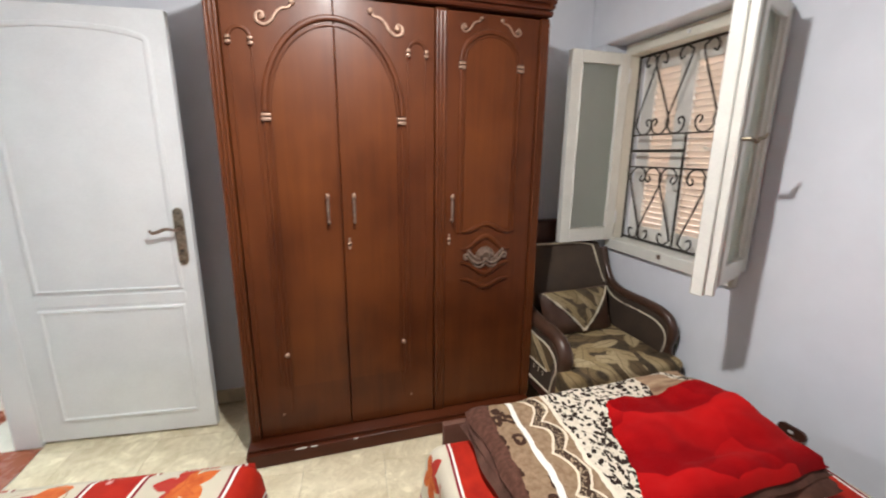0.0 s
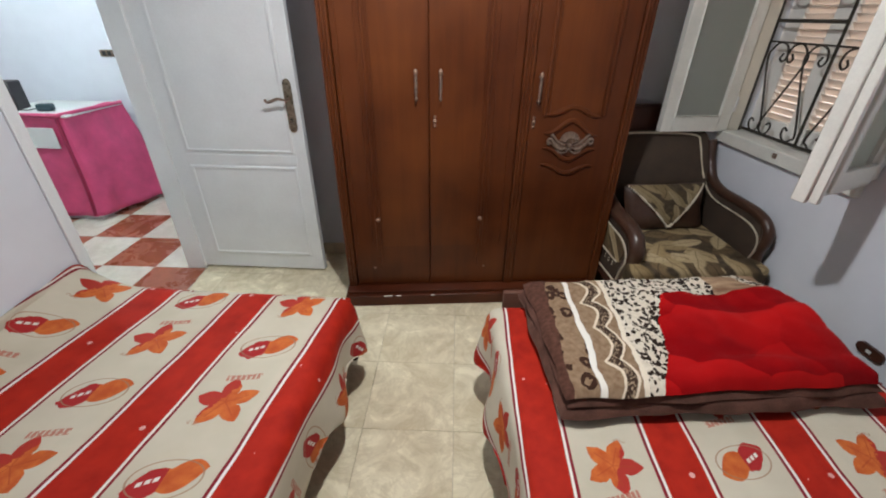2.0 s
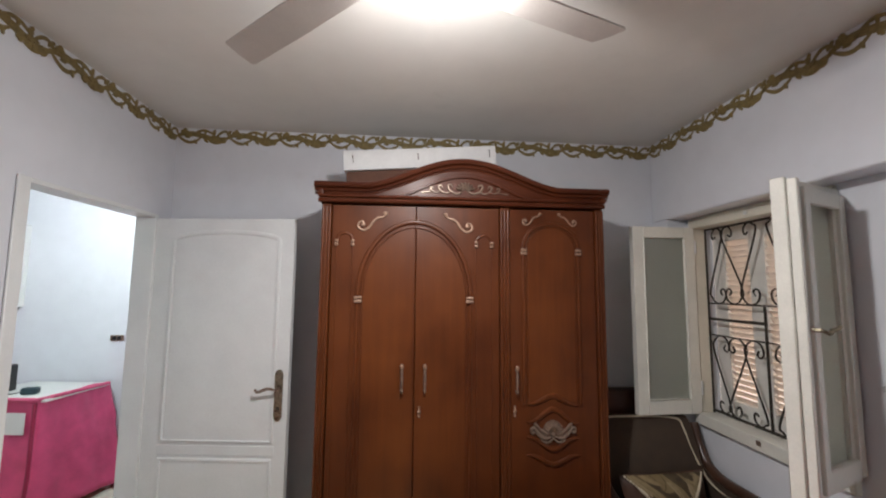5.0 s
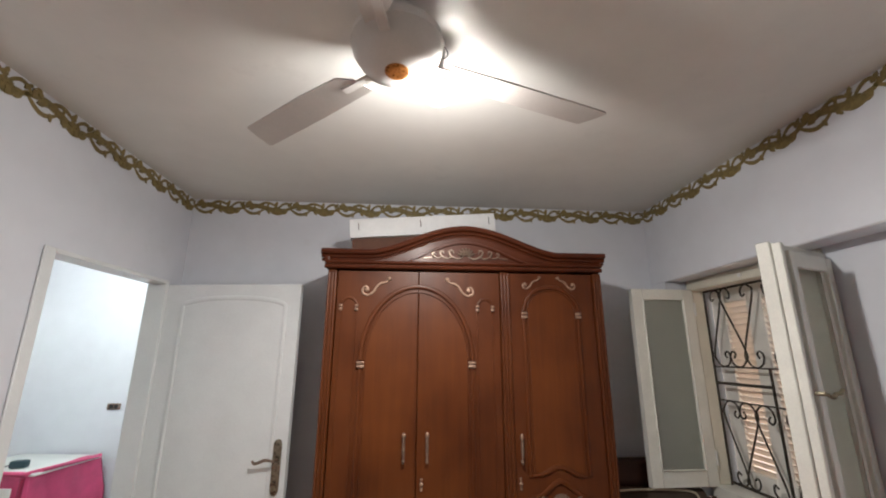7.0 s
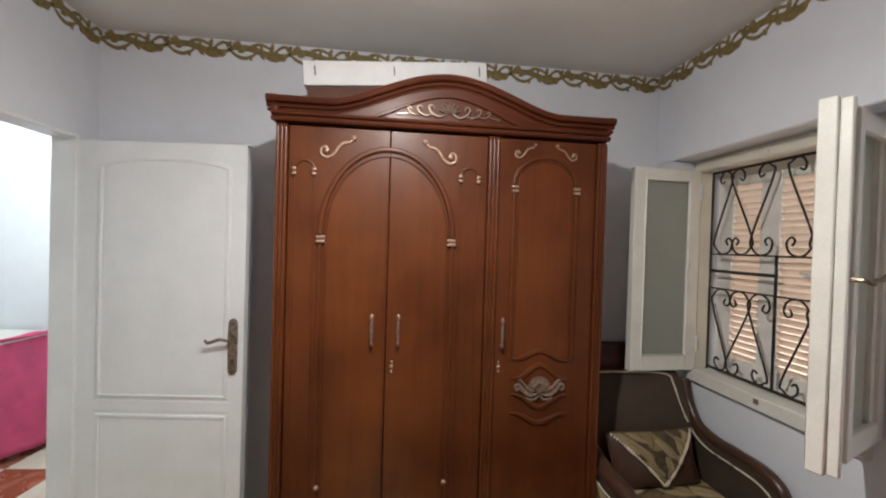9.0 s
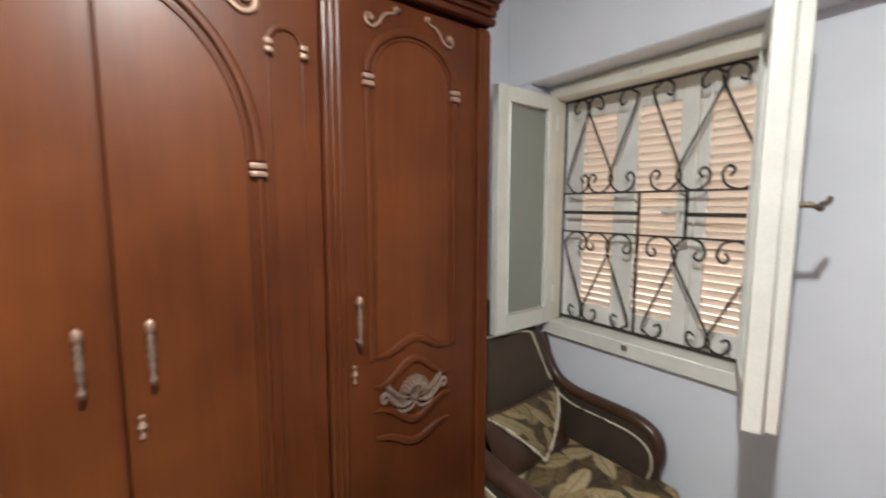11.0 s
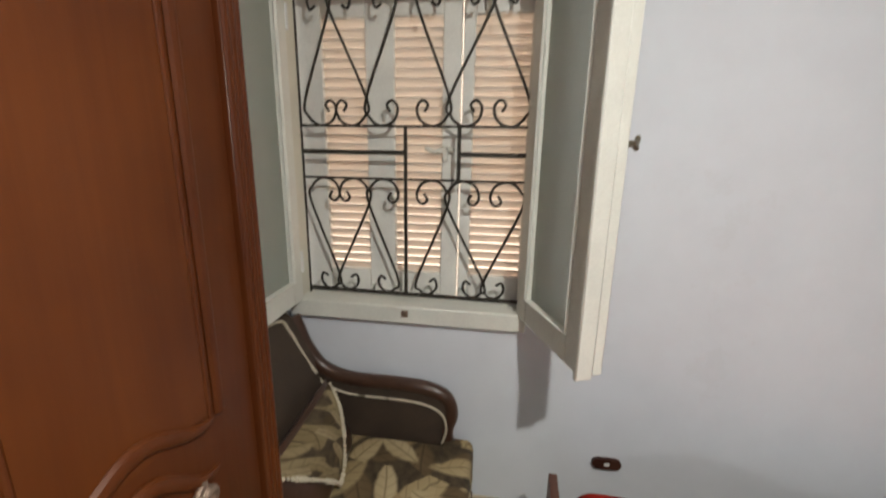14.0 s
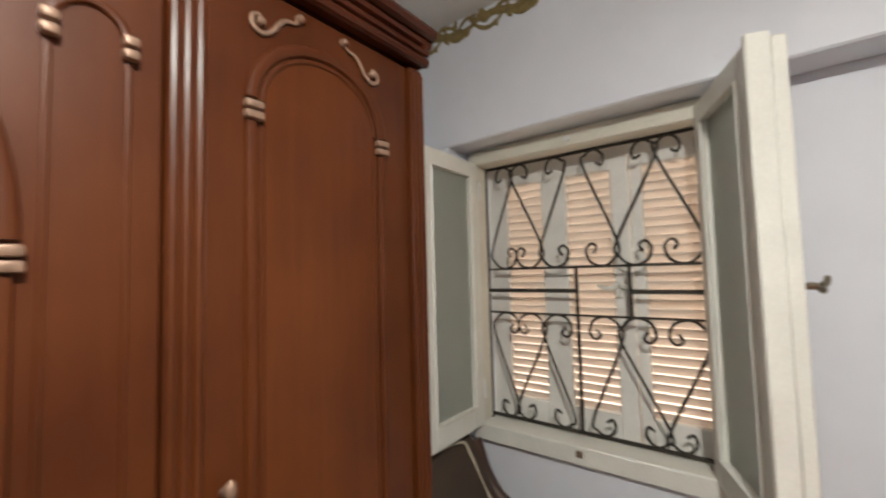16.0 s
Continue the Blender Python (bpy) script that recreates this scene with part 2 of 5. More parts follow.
REDP = plain("red_plush", (0.52, 0.006, 0.010), 0.9, var=0.35, scale=9, grain=200, bump=0.6, spec=0.15)
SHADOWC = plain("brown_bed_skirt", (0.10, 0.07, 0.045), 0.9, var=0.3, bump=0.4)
BRICK = plain("red_brick", (0.30, 0.045, 0.04), 0.8, var=0.3, scale=40, bump=0.4)
GROUT = plain("tile_bed_grout", (0.50, 0.44, 0.34), 0.9, var=0.2, bump=0.3)
OUTSIDE = plain("sunlit_plaster", (0.75, 0.50, 0.34), 0.9, var=0.12, scale=2, bump=0.2)
GASKET = plain("dark_joint", (0.03, 0.026, 0.022), 0.7, var=0.2, bump=0.1)
SKIRT = plain("cream_skirting_tile", (0.55, 0.47, 0.34), 0.35, var=0.18, scale=18, bump=0.1)


def marble(name, a, b, vein, rough=0.22):
    k = Mat(name, rough)
    info = k.nt.nodes.new("ShaderNodeObjectInfo")
    rnd = Val(k.nt, info.outputs["Random"])
    x, y, z = k.xyz()
    v = k.vec(x + rnd * 37.0, y + rnd * 91.0, z)
    big = k.noise(6, 6, 0.65, vec=v, distort=1.2)
    ve = (k.noise(4.5, 7, 0.7, vec=v, distort=2.2) - 0.5).fabs()
    base = k.mix(((big - 0.38) * 4).clip(), a, b)
    k.colour(k.mix((((ve - rnd * 0.004) * -1.0 + 0.035) * 20).clip(0, 0.20), base, vein))
    k.roughness((big * 0.25 + rough - 0.1).clip(0.08, 1))
    return k.bump(k.noise(30, 3, vec=v), 0.04, 0.001).m


FLOOR_TILE = marble("cream_marble_tile", (0.64, 0.55, 0.37), (0.83, 0.745, 0.54), (0.44, 0.34, 0.20))
HALL_WHITE = marble("ivory_tile", (0.62, 0.57, 0.47), (0.74, 0.69, 0.59), (0.5, 0.44, 0.35), 0.2)
HALL_RED = marble("terracotta_tile", (0.27, 0.075, 0.032), (0.37, 0.115, 0.055), (0.19, 0.05, 0.025), 0.25)


def bedspread():
    k = Mat("printed_bedspread", 0.75, spec=0.2)
    u, v, _ = k.xyz("UV")
    wob = (k.noise(4, 2, which="UV") - 0.5) * 0.012
    P = 0.39
    s = ((u + wob).mod(P) - P / 2).fabs()               # distance from the middle of a cream band
    d = (s * -1.0) + P / 2                               # distance from the middle of a red band
    cream = k.ramp(k.noise(3, 4, which="UV"), (0.46, 0.415, 0.315), (0.60, 0.545, 0.43))
    red = k.ramp(k.noise(14, 4, which="UV"), (0.28, 0.009, 0.003), (0.42, 0.018, 0.005))
    c = k.mix(d.lt(0.062), cream, red)
    line = (d - 0.0755).fabs().lt(0.0045)
    c = k.mix(line, c, (0.20, 0.01, 0.02))
    c = k.mix((d - 0.0668).fabs().lt(0.0034), c, (0.78, 0.72, 0.66))
    # little pale flecks in the red
    fl = k.cells(14, which="UV").lt(0.115) * d.lt(0.05)
    c = k.mix(fl * 0.8, c, (0.75, 0.45, 0.40))
    # leaf and fruit motifs
    V = 0.228
    ci = (u / P).floor()
    cj = (v / V).floor()
    mu, mv = u.mod(P) - P / 2, v.mod(V) - V / 2
    par = (ci + cj + 1.0).mod(2.0)
    mu, mv = mu * 0.98 + mv * 0.15, mv * -0.98 + mu * 0.15
    ang = mv.op("ARCTAN2", mu)
    r = (mu * mu + mv * mv).root()
    rag = k.noise(60, 2, which="UV") * 0.018
    phi = (((ang + 0.35) / 1.2566).mod(1.0) - 0.5).fabs() * 1.2566
    px, py = r * phi.cos(), r * phi.sin()
    star = (py - px * (px * -1.0 + 0.087) * 13.0).lt(rag * 0.5 - 0.004) * px.lt(0.087)
    rib = py.lt(0.0016) * r.lt(0.06) * star
    orange = k.ramp(k.noise(24, 4, which="UV"), (0.42, 0.075, 0.016), (0.56, 0.145, 0.03), 0.35, 0.65)
    c = k.mix(star * par, c, k.mix((mu + mv * 0.6 - rag * 2.0).gt(0.002), orange, (0.36, 0.03, 0.02)))
    c = k.mix(rib * par * 0.6, c, (0.33, 0.05, 0.015))
    npar = par * -1.0 + 1.0
    e1, e2 = mu - 0.030, mu + 0.032
    tilt = mv + mu * 0.35
    blob = (tilt.fabs() + e1 * e1 * 14.0).lt(rag * 1.0 + 0.031).either(((tilt + 0.004).fabs() + e2 * e2 * 13.0).lt(0.041))
    c = k.mix(blob * npar, c, k.mix(mu.gt(0.004), orange, (0.34, 0.02, 0.02)))
    for k0 in (0.050, 0.034, 0.018):
        c = k.mix((mu - k0).fabs().lt(0.0055) * (mv - 0.006 + mu * 0.35).fabs().lt(0.006) * npar, c, (0.70, 0.66, 0.58))
    ring = ((mu * mu * 0.55 + mv * mv * 1.5).root() - 0.062).fabs().lt(0.0018)
    c = k.mix(ring * npar * 0.8, c, (0.30, 0.16, 0.10))
    # unreadable printed squiggle beside the leaf
    sq = (k.noise(140, 2, which="UV") + (mu * 430.0).sin() * 0.16).gt(0.40) * (mv - 0.090 + mu * 0.05).fabs().lt(0.0105) * (mu + 0.015).fabs().lt(0.050) * par
    c = k.mix(sq * 0.85, c, (0.40, 0.13, 0.09))
    sm = k.noise(170, 1, which="UV").gt(0.5) * (mv + 0.084 - mu * 0.3).fabs().lt(0.006) * (mu - 0.052).fabs().lt(0.018) * par
    c = k.mix(sm * 0.7, c, (0.36, 0.20, 0.14))
    k.colour(c)
    weave = k.noise(420, 2, which="UV") * 0.5 + k.noise(26, 3, which="UV")
    return k.bump(weave, 0.35, 0.004).m


def leopard():
    k = Mat("leopard_print_plush", 0.95, spec=0.05)
    k.b.inputs["Sheen Weight"].default_value, k.b.inputs["Sheen Roughness"].default_value = 0.02, 0.5
    u, v, _ = k.xyz("UV")                                # metres along and across the folded pile
    wob = (k.noise(7, 3, which="UV") - 0.5) * 0.05
    a = u + wob + (v - 0.3) * -0.10
    fine = k.noise(60, 3, which="UV")
    nz = k.noise(26, 2, which="UV")
    vv = k.vec(u + (nz - 0.5) * 0.036, v * 0.75 + (nz - 0.5) * 0.026)
    sp = k.cells(70, vec=vv)
    spots = (sp - 0.13).fabs().lt(nz * 0.54 + 0.08)
    big = k.cells(22, vec=vv)
    rose = (big - 0.33).fabs().lt(0.13)
    white = k.mix(spots, k.ramp(fine, (0.55, 0.48, 0.37), (0.69, 0.62, 0.51)), (0.025, 0.016, 0.012))
    tan = k.ramp(fine, (0.19, 0.12, 0.07), (0.29, 0.20, 0.125))
    tanspot = k.mix(rose, tan, (0.045, 0.022, 0.014))
    brown = k.ramp(fine, (0.06, 0.026, 0.018), (0.11, 0.05, 0.035))
    c = k.mix(a.gt(0.06), brown, tanspot)
    c = k.mix(a.gt(0.135), c, (0.74, 0.70, 0.64))
    c = k.mix(a.gt(0.155), c, tan)
    # scalloped ribbon on the tan band
    sc = a - 0.205 - (v * 22.0).sin().fabs() * 0.035
    c = k.mix(sc.fabs().lt(0.017) * a.lt(0.27) * a.gt(0.16), c, k.mix(k.cells(160, vec=vv).lt(0.4), (0.05, 0.03, 0.02), (0.32, 0.24, 0.16)))
    c = k.mix((sc.fabs() - 0.021).fabs().lt(0.0045) * a.lt(0.27) * a.gt(0.16), c, (0.66, 0.56, 0.42))
    c = k.mix(a.gt(0.27), c, (0.70, 0.62, 0.50))
    c = k.mix(a.gt(0.285), c, white)
    # tan corner at the foot end
    ww = (k.noise(5, 2, which="UV") - 0.5) * 0.10
    corner = (u + ww).gt(0.70) * v.gt(0.36)
    pu, pv = (u - 0.86) * 1.0, v + ww - 0.50
    patch = (pu + pv * 0.6 + (nz - 0.5) * 0.05).fabs().lt(0.034) * v.gt(0.42)
    c = k.mix(corner * (patch * -1.0 + 1.0), c, k.mix(rose * v.gt(0.57), k.ramp(k.noise(9, 4, which="UV", stretch=(1, 6, 1)), (0.18, 0.10, 0.06), (0.42, 0.29, 0.18)), (0.05, 0.03, 0.02)))
    # red plush field
    rx = u - (v * 0.45 + 0.29) + (k.noise(5, 3, which="UV") - 0.5) * 0.10
    ry = (v * -1.0) + 0.43 + (u - 0.5) * 0.04 + (k.noise(6, 3, which="UV") - 0.5) * 0.06
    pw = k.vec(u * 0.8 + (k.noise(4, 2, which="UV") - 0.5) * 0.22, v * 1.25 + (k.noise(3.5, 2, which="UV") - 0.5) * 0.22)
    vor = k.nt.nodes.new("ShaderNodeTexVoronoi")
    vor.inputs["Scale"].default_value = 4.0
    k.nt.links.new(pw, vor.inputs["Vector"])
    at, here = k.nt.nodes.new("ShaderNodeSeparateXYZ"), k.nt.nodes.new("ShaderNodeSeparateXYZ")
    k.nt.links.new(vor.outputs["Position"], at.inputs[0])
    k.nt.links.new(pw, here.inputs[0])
    # shading put into the red: each petal cell dark on one side, bright opposite
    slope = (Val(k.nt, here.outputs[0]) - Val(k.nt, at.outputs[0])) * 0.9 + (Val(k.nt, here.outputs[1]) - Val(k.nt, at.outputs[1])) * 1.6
    shaded_petal = k.ramp(slope + k.noise(8, 4, which="UV") * 0.5, (0.21, 0.0014, 0.003), (0.43, 0.007, 0.007), 0.05, 0.5)
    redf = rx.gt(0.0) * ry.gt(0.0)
    c = k.mix(redf, c, shaded_petal)
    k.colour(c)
    return k.bump(fine * 0.5 + k.noise(300, 2, which="UV") * 0.5, 0.7, 0.005).m


def floral(name="leaf_pattern_upholstery", grow=1.0, tint=1.0):
    """Overlapping beige leaves with veins on a dark olive ground."""
    k = Mat(name, 0.75, spec=0.2)
    x, y, z = k.xyz()
    n1 = k.noise(7, 3)
    p, q = x + z * 0.7 + (n1 - 0.5) * 0.03, y - z + (n1 - 0.5) * 0.03
    c = k.ramp(k.noise(30, 4), (0.040, 0.028, 0.017), (0.095, 0.068, 0.040))
    for scale, off, lo, hi, wide in ((8.0, 0.0, (0.085, 0.055, 0.03), (0.20, 0.14, 0.07), 0.42), (6.5, 3.1, (0.24, 0.165, 0.075), (0.44, 0.34, 0.19), 0.42), (7.5, 7.7, (0.33, 0.235, 0.11), (0.56, 0.45, 0.28), 0.34)):
        scale, lo, hi = scale * grow, tuple(t * tint for t in lo), tuple(t * tint for t in hi)
        node = k.nt.nodes.new("ShaderNodeTexVoronoi")
        node.voronoi_dimensions = "2D"
        node.inputs["Scale"].default_value, node.inputs["Randomness"].default_value = scale, 0.85
        k.nt.links.new(k.vec(p + off, q + off * 0.6), node.inputs["Vector"])
        pos = k.nt.nodes.new("ShaderNodeSeparateXYZ")
        k.nt.links.new(node.outputs["Position"], pos.inputs[0])
        col = k.nt.nodes.new("ShaderNodeSeparateColor")
        k.nt.links.new(node.outputs["Color"], col.inputs[0])
        dx, dy = (p + off - Val(k.nt, pos.outputs[0])) * scale, (q + off * 0.6 - Val(k.nt, pos.outputs[1])) * scale
        a = Val(k.nt, col.outputs[0]) * 6.283
        ca, sa = a.cos(), a.sin()
        u, v = dx * ca + dy * sa, dy * ca - dx * sa
        edge = (u.fabs() * -1.35 + 1.0) * (u.fabs() * 0.9 + 0.75) * wide * 1.05 + (k.noise(40, 2) - 0.5) * 0.06
        mask = ((edge - v.fabs()) * 14.0).clip()
        tone = (Val(k.nt, col.outputs[1]) * 0.6 + (v + 0.3) * 0.7).clip()
        vein = v.fabs().lt(0.022).either(((u + v.fabs() * 0.8) * 24.0).sin().gt(0.86) * 0.5)
        leafc = k.mix(vein * 0.55, k.mix(tone, lo, hi), tuple(t * 0.45 for t in lo))
        c = k.mix(mask * Val(k.nt, col.outputs[2]).gt(0.22), c, leafc)
    k.colour(c)
    return k.bump(k.noise(260, 2) * 0.5 + n1 * 0.5, 0.35, 0.003).m


SPREAD, LEOPARD, FLORAL = bedspread(), leopard(), floral("leaf_pattern_upholstery", 0.82, 0.92)
FLAP = floral("dark_leaf_tapestry", 1.7, 0.6)


def frosted():
    k = Mat("frosted_glass", 0.5)
    k.b.inputs["Transmission Weight"].default_value = 0.75
    k.b.inputs["IOR"].default_value = 1.3
    k.colour((0.70, 0.725, 0.665))
    return k.bump(k.noise(90, 3), 0.3, 0.003).m


GLASS = frosted()


def glow(name, col, power):
    k = Mat(name, 0.4)
    k.b.inputs["Emission Color"].default_value, k.b.inputs["Emission Strength"].default_value = (*col, 1), power
    return k.colour(col).m


BULB = glow("lit_bulb", (1.0, 0.95, 0.88), 14.0)
SUNWALL = glow("warm_daylight", (1.0, 0.80, 0.66), 1.25)


def louvre():
    """Thin cream slats that let some of the daylight behind them through."""
    k = Mat("translucent_louvre_slat", 0.5)
    k.colour((0.80, 0.77, 0.72))
    tr = k.nt.nodes.new("ShaderNodeBsdfTranslucent")
    tr.inputs[0].default_value = (0.88, 0.81, 0.75, 1)
    ms = k.nt.nodes.new("ShaderNodeMixShader")
    ms.inputs[0].default_value = 0.38
    k.nt.links.new(k.b.outputs[0], ms.inputs[1])
    k.nt.links.new(tr.outputs[0], ms.inputs[2])
    k.nt.links.new(ms.outputs[0], k.nt.nodes["Material Output"].inputs[0])
    return k.m


SLAT = louvre()

# ---- structure ----
XB = 1.668                                               # face of the beam and corner pier


def wall(name, boxes, material=WALL, label=""):
    bm = bmesh.new()
    for lo, hi in boxes:
        box(bm, lo, hi)
    return part(name, bm, material, None, label, smooth=False, kind="structure", category="wall")


wall("wall_back", [((XL - 0.14, YB, 0), (XR + 0.14, YB + 0.14, ZC))], label="white painted plaster wall behind the wardrobe")
wall("wall_near", [((XL - 0.14, YN - 0.14, 0), (XR + 0.14, YN, ZC))], label="plain white painted plaster wall")
D0, D1, DT = 1.50, 2.335, 2.035                           # doorway
wall("wall_left", [((XL - 0.10, YN, 0), (XL, D0, ZC)), ((XL - 0.10, D1, 0), (XL, YB, ZC)), ((XL - 0.10, D0, DT), (XL, D1, ZC))],
     label="white painted plaster wall with a doorway")
W0, W1, WB, WT = 1.40, 2.29, 0.865, 2.07                   # window opening
wall("wall_right", [((XR, YN, 0), (XR + 0.14, W0, ZC)), ((XR, W1, 0), (XR + 0.14, YB, ZC)), ((XR, W0, 0), (XR + 0.14, W1, WB)), ((XR, W0, WT), (XR + 0.14, W1, ZC))],
     label="pale lilac-white plaster wall under the window")
bm = bmesh.new()
box(bm, (XB, YN, 2.074), (XR, YB, ZC), 0.006)
box(bm, (XB + 0.001, 2.315, 0), (XR, YB, 2.074))
part("beam", bm, WALL, None, "white plastered beam and corner pier over the window", smooth=False, kind="structure", category="wall")
part("ceiling", cuboid((XL - 0.14, YN - 0.14, ZC), (XR + 0.14, YB + 0.14, ZC + 0.12), 0), CEIL, None, "off-white painted ceiling", smooth=False, kind="structure", category="ceiling")
part("skirting", cuboid((XR - 0.012, YN, 0.002), (XR, 2.315, 0.085), 0.003), SKIRT, None, "cream tile skirting along the wall", kind="structure", category="skirting")
part("skirting", cuboid((XL, YB - 0.012, 0.002), (-0.42, YB, 0.085), 0.003), SKIRT, None, "cream tile skirting along the wall", kind="structure", category="skirting")

# hall
HX0, HY0, HY1, HZ = -3.75, 0.2, 3.70, 2.50
wall("wall_hall_far", [((HX0 - 0.1, HY1, 0), (XL + 0.2, HY1 + 0.12, HZ))], HALL, "bright white plaster wall of the hall")
wall("wall_hall_side", [((HX0 - 0.1, HY0, 0), (HX0, HY1, HZ))], HALL, "bright white plaster wall of the hall")
wall("wall_hall_end", [((HX0 - 0.1, HY0 - 0.12, 0), (XL - 0.14, HY0, HZ))], HALL, "plain white plaster wall closing the hall")
wall("wall_hall_return", [((XL - 0.14, YB + 0.14, 0), (XL + 0.0, HY1, HZ))], HALL, "white plaster wall beside the bedroom")
part("ceiling_hall", cuboid((HX0 - 0.1, HY0 - 0.12, HZ), (XL - 0.14, HY1 + 0.12, HZ + 0.1), 0), GREEN, None, "pale green painted hall ceiling", smooth=False, kind="structure", category="ceiling")

# door frame
frame_1 = thing("door_frame", (XL, (D0 + D1) / 2, 0), 0, "white painted wooden door frame", "door frame", kind="structure")
for nm, lo, hi in (("jamb", (XL - 0.105, D0, 0.0), (XL + 0.006, D0 + 0.03, DT)), ("jamb", (XL - 0.105, D1 - 0.025, 0.0), (XL + 0.006, D1, DT)),
                   ("head", (XL - 0.105, D0 + 0.03, DT - 0.02), (XL + 0.006, D1 - 0.025, DT)),
                   ("casing", (XL + 0.002, D0 - 0.03, 0.0), (XL + 0.012, D0 - 0.001, DT))):
    part(nm, cuboid(lo, hi, 0.003), WHITE, frame_1, world=True)


def door_leaf():
    """A white two-panel door with an arched upper panel, hinged at its own origin and reaching along +x."""
    d = thing("door_1", (-1.405, 2.345, 0.0), -6.2, "white painted panelled wooden door standing open", "door", kind="structure")
    w, h, t = 0.80, 2.005, 0.02
    part("leaf", cuboid((0, -t, 0.012), (w, t, h + 0.008), 0.004), WHITE, d)
    f = -t - 0.0005
    for k in (-1, 1):
        # sunk fields with moulded rims: upper one arched
        x0, x1 = 0.112, w - 0.082
        top = [(x0, 0.79), (x1, 0.79), (x1, 1.885)] + [(x, z) for x, z in arc((x0 + x1) / 2, 1.885, (x1 - x0) / 2, 0, 180, 16, 0.05)][1:-1] + [(x0, 1.885)]
        low = [(x0, 0.125), (x1, 0.125), (x1, 0.692), (x0, 0.692)]
        for nm, o in (("upper_panel", top), ("lower_panel", low)):
            cx, cz = sum(p[0] for p in o) / len(o), sum(p[1] for p in o) / len(o)
            rim = bmesh.new()
            tube(rim, [(x, k * (t + 0.002), z) for x, z in o], 0.013, 8, True, (0, 1, 0), 0.6)
            pn = part(nm, prism(bmesh.new(), [(cx + (x - cx) * 0.955, cz + (z - cz) * 0.97) for x, z in o], 1, k * (t - 0.002), k * (t + 0.002)), WHITE, d, smooth=False)
            part("moulding", rim, WHITE, pn)
        rail = bmesh.new()
        box(rail, (x0 - 0.02, min(k * t, k * (t + 0.004)), 0.716), (x1 + 0.02, max(k * t, k * (t + 0.004)), 0.768), 0.002)
        part("rail", rail, WHITE, d)
    # handle plate and lever on the side towards the room, and keyhole
    for k in (-1, 1):
        o = arc(w - 0.05, 1.145, 0.022, 0, 180, 8, 0.03) + arc(w - 0.05, 0.93, 0.022, 180, 360, 8, 0.03)
        pl = part("handle_plate", prism(bmesh.new(), o, 1, k * (t + 0.0005), k * (t + 0.007)), BRONZE, d, "worn bronze door plate")
        lv = bmesh.new()
        tube(lv, [(w - 0.05, k * t, 1.075), (w - 0.05, k * (t + 0.05), 1.075)], 0.009, 8)
        tube(lv, spline([(w - 0.05, k * (t + 0.05), 1.075), (w - 0.09, k * (t + 0.052), 1.082), (w - 0.125, k * (t + 0.05), 1.070), (w - 0.15, k * (t + 0.047), 1.064), (w - 0.162, k * (t + 0.045), 1.078)], 5), 0.008, 8, ends=0.6)
        part("lever", lv, SILVER, pl)
        kh = bmesh.new()
        lathe(kh, [(0.001, 0), (0.009, 0), (0.009, 0.003), (0.004, 0.004)], 10, (0, 0, 0), 1)
        bmesh.ops.transform(kh, matrix=Matrix.Translation((w - 0.05, k * (t + 0.007), 0.97)), verts=kh.verts)
        part("keyhole", kh, GASKET, pl)
    for z in (0.25, 1.0, 1.75):
        part("hinge", tube(bmesh.new(), [(-0.004, -t - 0.004, z - 0.04), (-0.004, -t - 0.004, z + 0.04)], 0.007, 8), BRONZE, d)


door_leaf()

# ---- window ----
win = thing("window_1", (XR, (W0 + W1) / 2, WB), 0, "cream-white wooden window with open sashes, iron grille and closed louvred shutters", "window", kind="structure")
for nm, lo, hi in (("window_sill", (XR - 0.028, W0 - 0.0, 0.832), (XR + 0.12, W1 + 0.01, 0.900)),
                   ("frame_side", (XR - 0.006, W0, 0.900), (XR + 0.075, W0 + 0.03, 2.03)), ("frame_side", (XR - 0.006, W1 - 0.03, 0.900), (XR + 0.075, W1, 2.03)),
                   ("frame_head", (XR - 0.02, W0, 2.008), (XR + 0.075, W1, 2.072))):
    part(nm, cuboid(lo, hi, 0.005), WINDOW if nm == "window_sill" else CREAM, win, world=True)
part("latch_keeper", cuboid((XR - 0.034, 1.83, 0.862), (XR - 0.026, 1.855, 0.886), 0.002), SILVER, win, world=True)
part("latch_keeper", lathe(bmesh.new(), [(0.002, 0), (0.011, 0), (0.010, 0.008), (0.003, 0.012)], 10, (XR - 0.032, 1.838, 2.034), 0), PLASTIC, win, world=True)


